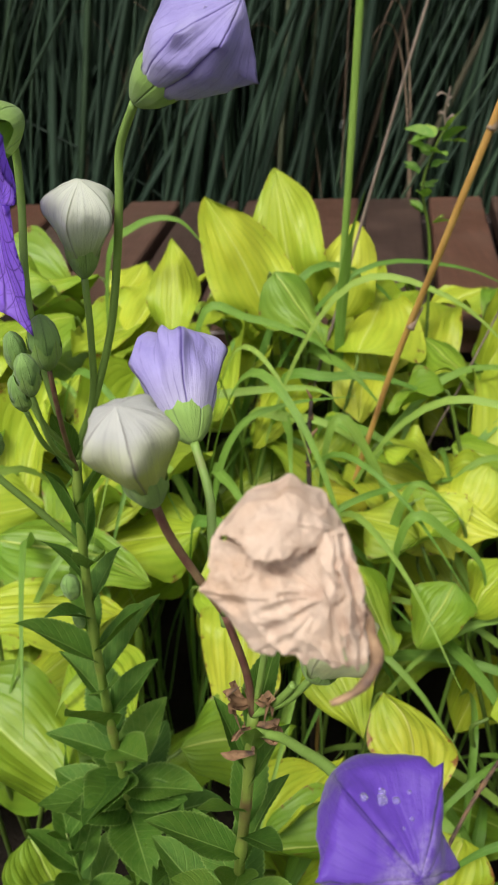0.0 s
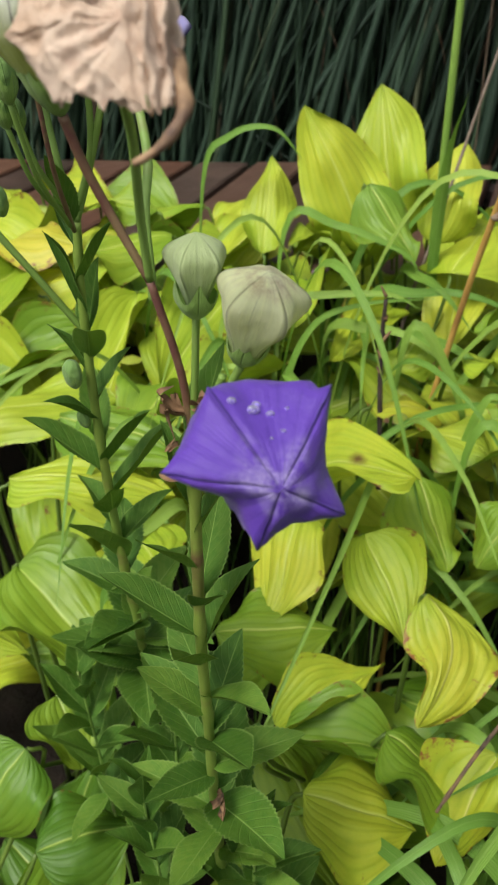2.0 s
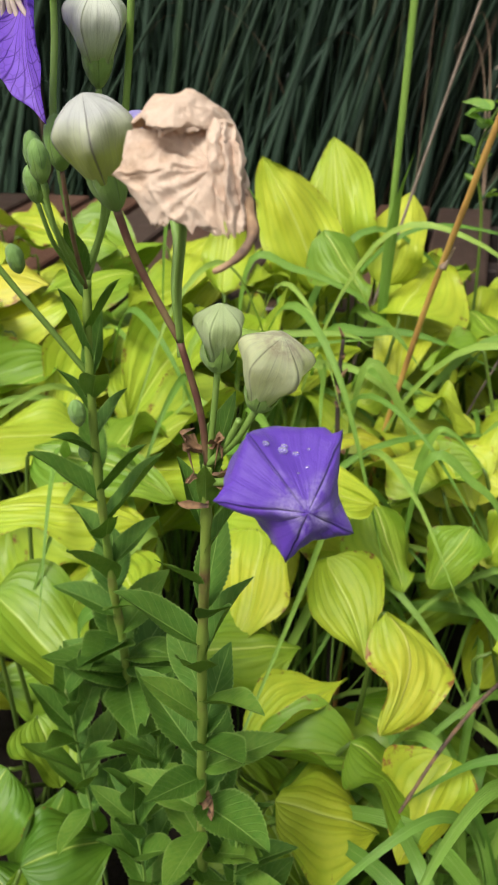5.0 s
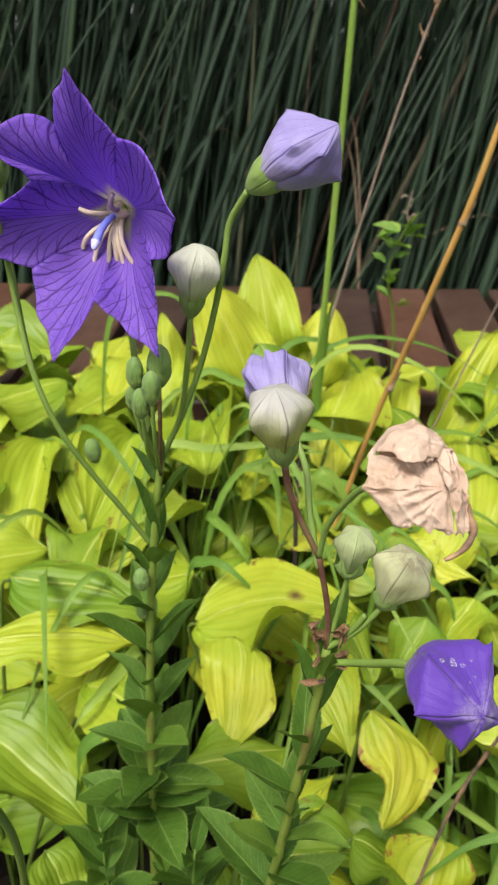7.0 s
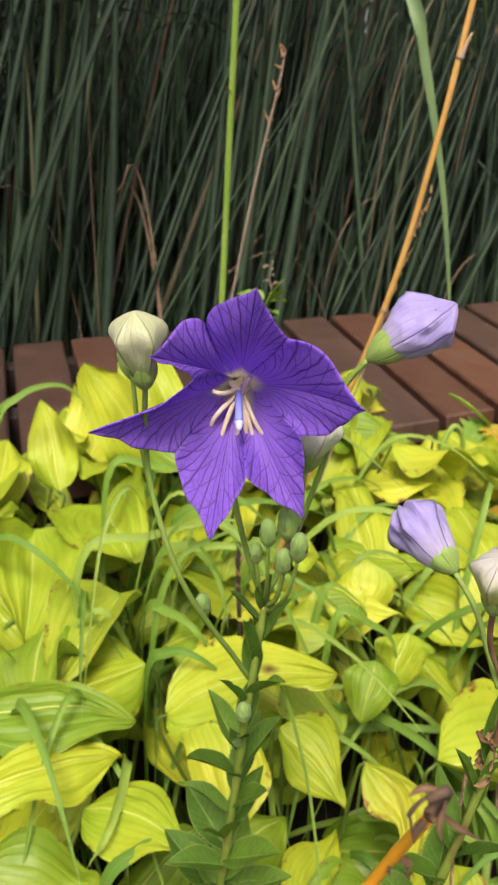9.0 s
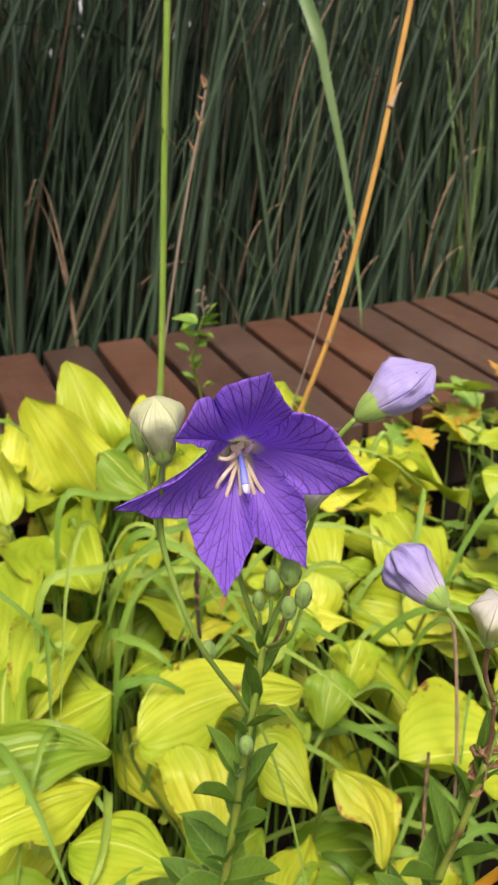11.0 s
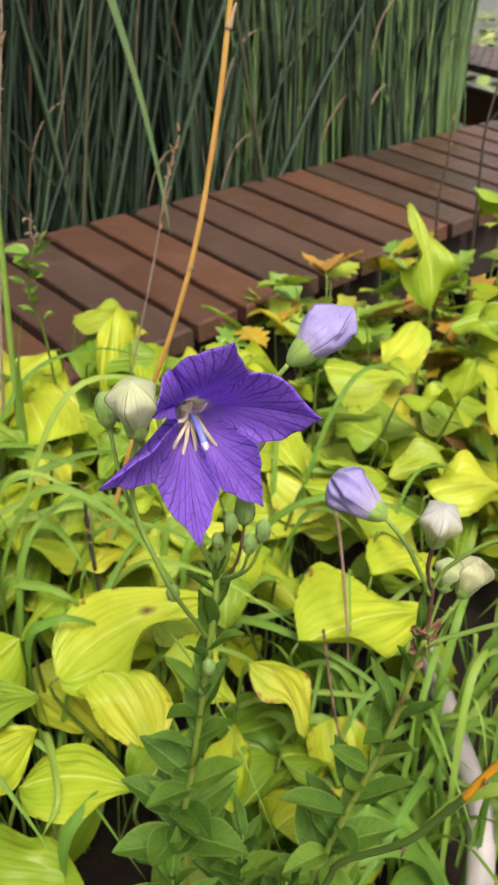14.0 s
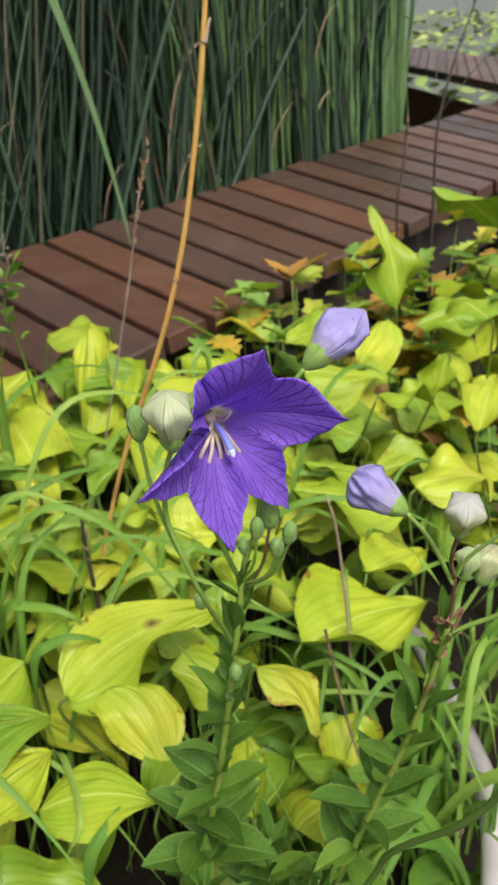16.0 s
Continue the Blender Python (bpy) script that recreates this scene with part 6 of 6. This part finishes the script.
def grass_tuft(at, blades, seed, spread=0.14, height=0.2, width=0.008, lean=(0, 0)):
    rnd = random.Random(seed)
    t = thing("grass_tuft", at, "tuft of bright-green arching grass blades", "grass", "grass among the hostas")
    at = Vector(at)
    for n in range(blades):
        a = rnd.uniform(0, 6.3)
        h, s = height * rnd.uniform(0.7, 1.25), spread * rnd.uniform(0.5, 1.3)
        d = Vector((math.cos(a) + lean[0], math.sin(a) + lean[1], 0))
        root = at + Vector((rnd.uniform(-0.015, 0.015), rnd.uniform(-0.015, 0.015), 0))
        g = Geo()
        drop = rnd.uniform(0.3, 1.0)
        side = Vector((-d.y, d.x, 0)) * rnd.uniform(-0.25, 0.25)
        bezier_blade(g, [root, root + d * s * 0.20 + Vector((0, 0, h * 0.62)), root + d * s * 0.55 + Vector((0, 0, h * 0.94)), root + (d + side * 0.5) * s * 0.95 + Vector((0, 0, h * (1 - drop * 0.10))), root + (d + side) * s * 1.35 + Vector((0, 0, h * (1 - drop * 0.38)))], width * rnd.uniform(0.6, 1.1), twist=0.75)
        part("blade", g, GRASS, t)


for n, (x, y, h, s, b, lx, ly) in enumerate(((-0.02, 0.53, 0.40, 0.13, 9, 0.2, -0.1), (0.06, 0.50, 0.36, 0.14, 9, 0.3, -0.2), (0.11, 0.43, 0.31, 0.12, 5, 0.2, 0.2), (-0.12, 0.52, 0.38, 0.15, 9, 0.1, -0.2), (-0.20, 0.60, 0.42, 0.11, 6, 0.2, 0.1),
    (0.15, 0.36, 0.29, 0.11, 5, 0.2, 0.1), (0.11, 0.25, 0.23, 0.11, 6, 0.2, -0.2), (0.16, 0.24, 0.27, 0.10, 9, -0.1, 0.0), (0.23, 0.20, 0.26, 0.09, 11, 0.2, -0.1), (0.27, 0.27, 0.25, 0.09, 8, 0.3, 0.0), (-0.07, 0.62, 0.44, 0.14, 7, 0.4, 0.0), (0.24, 0.40, 0.32, 0.12, 8, -0.3, 0.0), (0.13, 0.18, 0.24, 0.11, 10, 0.1, 0.1), (0.02, 0.60, 0.42, 0.12, 6, -0.5, 0.1), (0.15, 0.285, 0.23, 0.10, 8, 0.1, -0.1), (0.195, 0.25, 0.24, 0.09, 8, 0.1, 0.1), (0.095, 0.30, 0.22, 0.09, 7, 0.2, -0.1))):
    grass_tuft((x, y, 0.0), b - 3 if y > 0.3 else b, n, s * 1.1, h * (0.84 if y > 0.3 else 0.98), 0.0070 if y > 0.3 else 0.0105, (lx, ly))


for n, (x, y) in enumerate(((-0.03, 0.47), (0.00, 0.56), (0.07, 0.56), (0.12, 0.50), (-0.08, 0.45), (-0.16, 0.46), (0.10, 0.62), (-0.14, 0.60))):
    grass_tuft((x, y, 0.0), 4, n + 40, 0.19, 0.275 + 0.30 * (y - 0.4), 0.0085, (0.25, -0.25))


for n, (x, y, h) in enumerate(((-0.09, 0.58, 0.395), (-0.05, 0.55, 0.385), (0.00, 0.53, 0.372), (-0.075, 0.51, 0.362), (0.17, 0.46, 0.335))):
    grass_tuft((x, y, 0.0), 4, n + 70, 0.135, h, 0.0075, (0.2, -0.1))


for line, wide in (
    ([(-0.165, 0.630, 0.000), (-0.157, 0.625, 0.259), (-0.145, 0.620, 0.432), (-0.122, 0.620, 0.467), (-0.089, 0.620, 0.473), (-0.067, 0.620, 0.452)], 0.010),
    ([(-0.084, 0.560, 0.000), (-0.076, 0.555, 0.249), (-0.064, 0.550, 0.415), (-0.028, 0.550, 0.420), (0.018, 0.550, 0.403), (0.030, 0.550, 0.387)], 0.009),
    ([(-0.113, 0.510, 0.000), (-0.105, 0.505, 0.224), (-0.093, 0.500, 0.374), (-0.043, 0.500, 0.385), (0.012, 0.500, 0.390), (0.034, 0.500, 0.382)], 0.010),
    ([(0.010, 0.490, 0.000), (0.018, 0.485, 0.224), (0.030, 0.480, 0.373), (0.057, 0.480, 0.345), (0.070, 0.480, 0.309), (0.088, 0.480, 0.271)], 0.010),
    ([(0.054, 0.430, 0.000), (0.062, 0.425, 0.202), (0.074, 0.420, 0.337), (0.103, 0.420, 0.328), (0.122, 0.420, 0.307), (0.128, 0.420, 0.265)], 0.009),
    ([(-0.068, 0.480, 0.000), (-0.060, 0.475, 0.191), (-0.048, 0.470, 0.319), (-0.030, 0.470, 0.374), (-0.000, 0.470, 0.392), (0.045, 0.470, 0.399)], 0.008),
    ([(0.046, 0.460, 0.000), (0.054, 0.455, 0.173), (0.066, 0.450, 0.289), (0.076, 0.450, 0.338), (0.088, 0.450, 0.347), (0.118, 0.450, 0.317)], 0.009),
    ([(-0.020, 0.592, 0.000), (-0.016, 0.582, 0.213), (-0.010, 0.572, 0.355), (0.029, 0.555, 0.374), (0.069, 0.547, 0.376), (0.127, 0.549, 0.352)], 0.0115),
    ([(-0.042, 0.554, 0.000), (-0.038, 0.544, 0.205), (-0.032, 0.534, 0.342), (0.002, 0.514, 0.361), (0.031, 0.501, 0.361), (0.070, 0.495, 0.334)], 0.0115),
    ([(0.010, 0.546, 0.000), (0.014, 0.536, 0.204), (0.020, 0.526, 0.340), (0.044, 0.505, 0.358), (0.066, 0.487, 0.357), (0.103, 0.480, 0.329)], 0.0115),
    ([(-0.001, 0.623, 0.000), (0.003, 0.613, 0.219), (0.009, 0.603, 0.365), (0.029, 0.573, 0.380), (0.047, 0.548, 0.377), (0.069, 0.545, 0.351)], 0.0115),
    ([(-0.021, 0.564, 0.000), (-0.017, 0.554, 0.207), (-0.011, 0.544, 0.345), (0.001, 0.505, 0.358), (0.004, 0.470, 0.351), (0.005, 0.456, 0.321)], 0.0115),
    ([(-0.069, 0.457, 0.000), (-0.065, 0.447, 0.186), (-0.059, 0.437, 0.310), (-0.045, 0.427, 0.332), (-0.029, 0.416, 0.333), (-0.000, 0.410, 0.306)], 0.0115),
    ([(-0.094, 0.397, 0.000), (-0.090, 0.387, 0.174), (-0.084, 0.377, 0.290), (-0.094, 0.339, 0.303), (-0.106, 0.314, 0.300), (-0.118, 0.318, 0.276)], 0.0115),
    ([(-0.120, 0.328, 0.000), (-0.116, 0.318, 0.161), (-0.110, 0.308, 0.268), (-0.090, 0.306, 0.292), (-0.076, 0.304, 0.296), (-0.057, 0.308, 0.273)], 0.0115),
    ([(-0.062, 0.505, 0.000), (-0.058, 0.495, 0.196), (-0.052, 0.485, 0.326), (-0.038, 0.460, 0.343), (-0.024, 0.436, 0.340), (-0.011, 0.433, 0.314)], 0.0115),
    ([(0.227, 0.390, 0.000), (0.231, 0.380, 0.173), (0.237, 0.370, 0.288), (0.236, 0.332, 0.301), (0.231, 0.305, 0.297), (0.243, 0.294, 0.268)], 0.0115),
):
    t = thing("grass_tuft", line[0], "single broad grass blade arching over the hostas", "grass", "grass among the hostas")
    g = Geo()
    bezier_blade(g, line, wide * 0.82, twist=0.9)
    part("blade", g, GRASS, t)


lone_stalk("bowed_stalk", "pale green hosta flower stalk bowed over in a hoop", "stalk", [(0.280, 0.640, 0.0), (0.286, 0.650, 0.25), (0.291, 0.655, 0.350), (0.3000, 0.655, 0.376), (0.3085, 0.655, 0.376), (0.3152, 0.656, 0.360), (0.316, 0.657, 0.32), (0.317, 0.657, 0.22)], 0.0030, 0.0026, CULM)


def herb(at, seed, count, height):
    """A low leafy herb with toothed, partly reddened leaflets."""
    rnd = random.Random(seed)
    t = thing("leafy_herb", at, "low leafy herb with toothed leaves turning orange and brown", "herb", "herbs by the boardwalk")
    at = Vector(at)
    for n in range(count):
        a = rnd.uniform(0, 6.3)
        h = height * rnd.uniform(0.5, 1.1)
        tip = at + Vector((math.cos(a) * 0.07 * rnd.uniform(0.3, 1.2), math.sin(a) * 0.07 * rnd.uniform(0.3, 1.2), h))
        g = Geo()
        tube(g, [at, at.lerp(tip, 0.6) + Vector((0, 0, 0.02)), tip], 0.0018, 0.0010, 6, 4)
        part("stem", g, STALK, t)
        for k in range(3):
            ang = a + (k - 1) * 0.9
            ln = rnd.uniform(0.045, 0.08)
            m = Matrix.Translation(tip) @ Matrix.Rotation(ang - math.pi / 2, 4, "Z") @ Matrix.Rotation(radians(rnd.uniform(-10, 55)), 4, "X") @ Matrix.Rotation(radians(rnd.uniform(-35, 35)), 4, "Y")
            placed("leaf", HERB_LEAF[rnd.randrange(3)], m @ Matrix.Diagonal((ln * 1.5, ln, ln, 1)), t)


def herb_leaf_mesh(seed):
    g = Geo()

    def fn(u, v):
        c = 2 * u - 1
        w = math.sin(math.pi * v ** 0.8) * (1 + 0.28 * math.sin(v * 26 + seed) * abs(c))
        return Vector((c * 0.22 * w, v, 0.06 * abs(c) - 0.18 * v * v))

    sheet(g, 6, 20, fn)
    return make_mesh("leaf", g, HERB)


HERB_LEAF = [herb_leaf_mesh(s) for s in range(3)]
for n, (x, y, c, h) in enumerate(((0.52, 0.74, 10, 0.30), (0.60, 0.80, 10, 0.32), (0.70, 0.78, 9, 0.33), (0.82, 0.74, 9, 0.34), (0.48, 0.64, 8, 0.26), (0.60, 0.58, 8, 0.24), (0.76, 0.62, 8, 0.28), (0.90, 0.68, 8, 0.32), (0.62, 0.46, 7, 0.2), (0.55, 0.36, 7, 0.18), (0.98, 0.80, 8, 0.34), (0.44, 0.72, 8, 0.27), (0.55, 0.68, 9, 0.27), (0.66, 0.70, 9, 0.29), (0.50, 0.80, 8, 0.30), (0.72, 0.54, 7, 0.22))):
    herb((x, y, 0.0), n, c, h)


def hose():
    g = Geo()
    tube(g, [(0.38, 0.48, 0.03), (0.31, 0.375, 0.12), (0.265, 0.318, 0.15), (0.222, 0.262, 0.152), (0.182, 0.208, 0.150), (0.153, 0.182, 0.142), (0.120, 0.160, 0.11), (0.07, 0.13, 0.011)], 0.0105, 0.0105, 14, 8)
    solo("hose", g, CABLE, "pale grey hose lying among the grass", "hose")


hose()

dark = lone_stalk("dead_stalk", "short blackened dead stalk among the hostas", "dry stalk", [(0.02, 0.48, 0.0), (0.018, 0.47, 0.25), (0.0152, 0.4628, 0.36), (0.0167, 0.4595, 0.40)], 0.0022, 0.0012, DARK_TWIG, 0.03, 0.8)
pods(dark, ((0.0155, 0.462, 0.35), (0.0167, 0.4595, 0.40)), 5, 9, 0.006)
lone_stalk("dead_twig", "brown broken twig lying on the leaves", "twig", [(0.135, 0.330, 0.275), (0.109, 0.298, 0.270), (0.089, 0.271, 0.258), (0.072, 0.243, 0.245)], 0.0012, 0.0008, DRY_TIP, 0.03, 0.8)
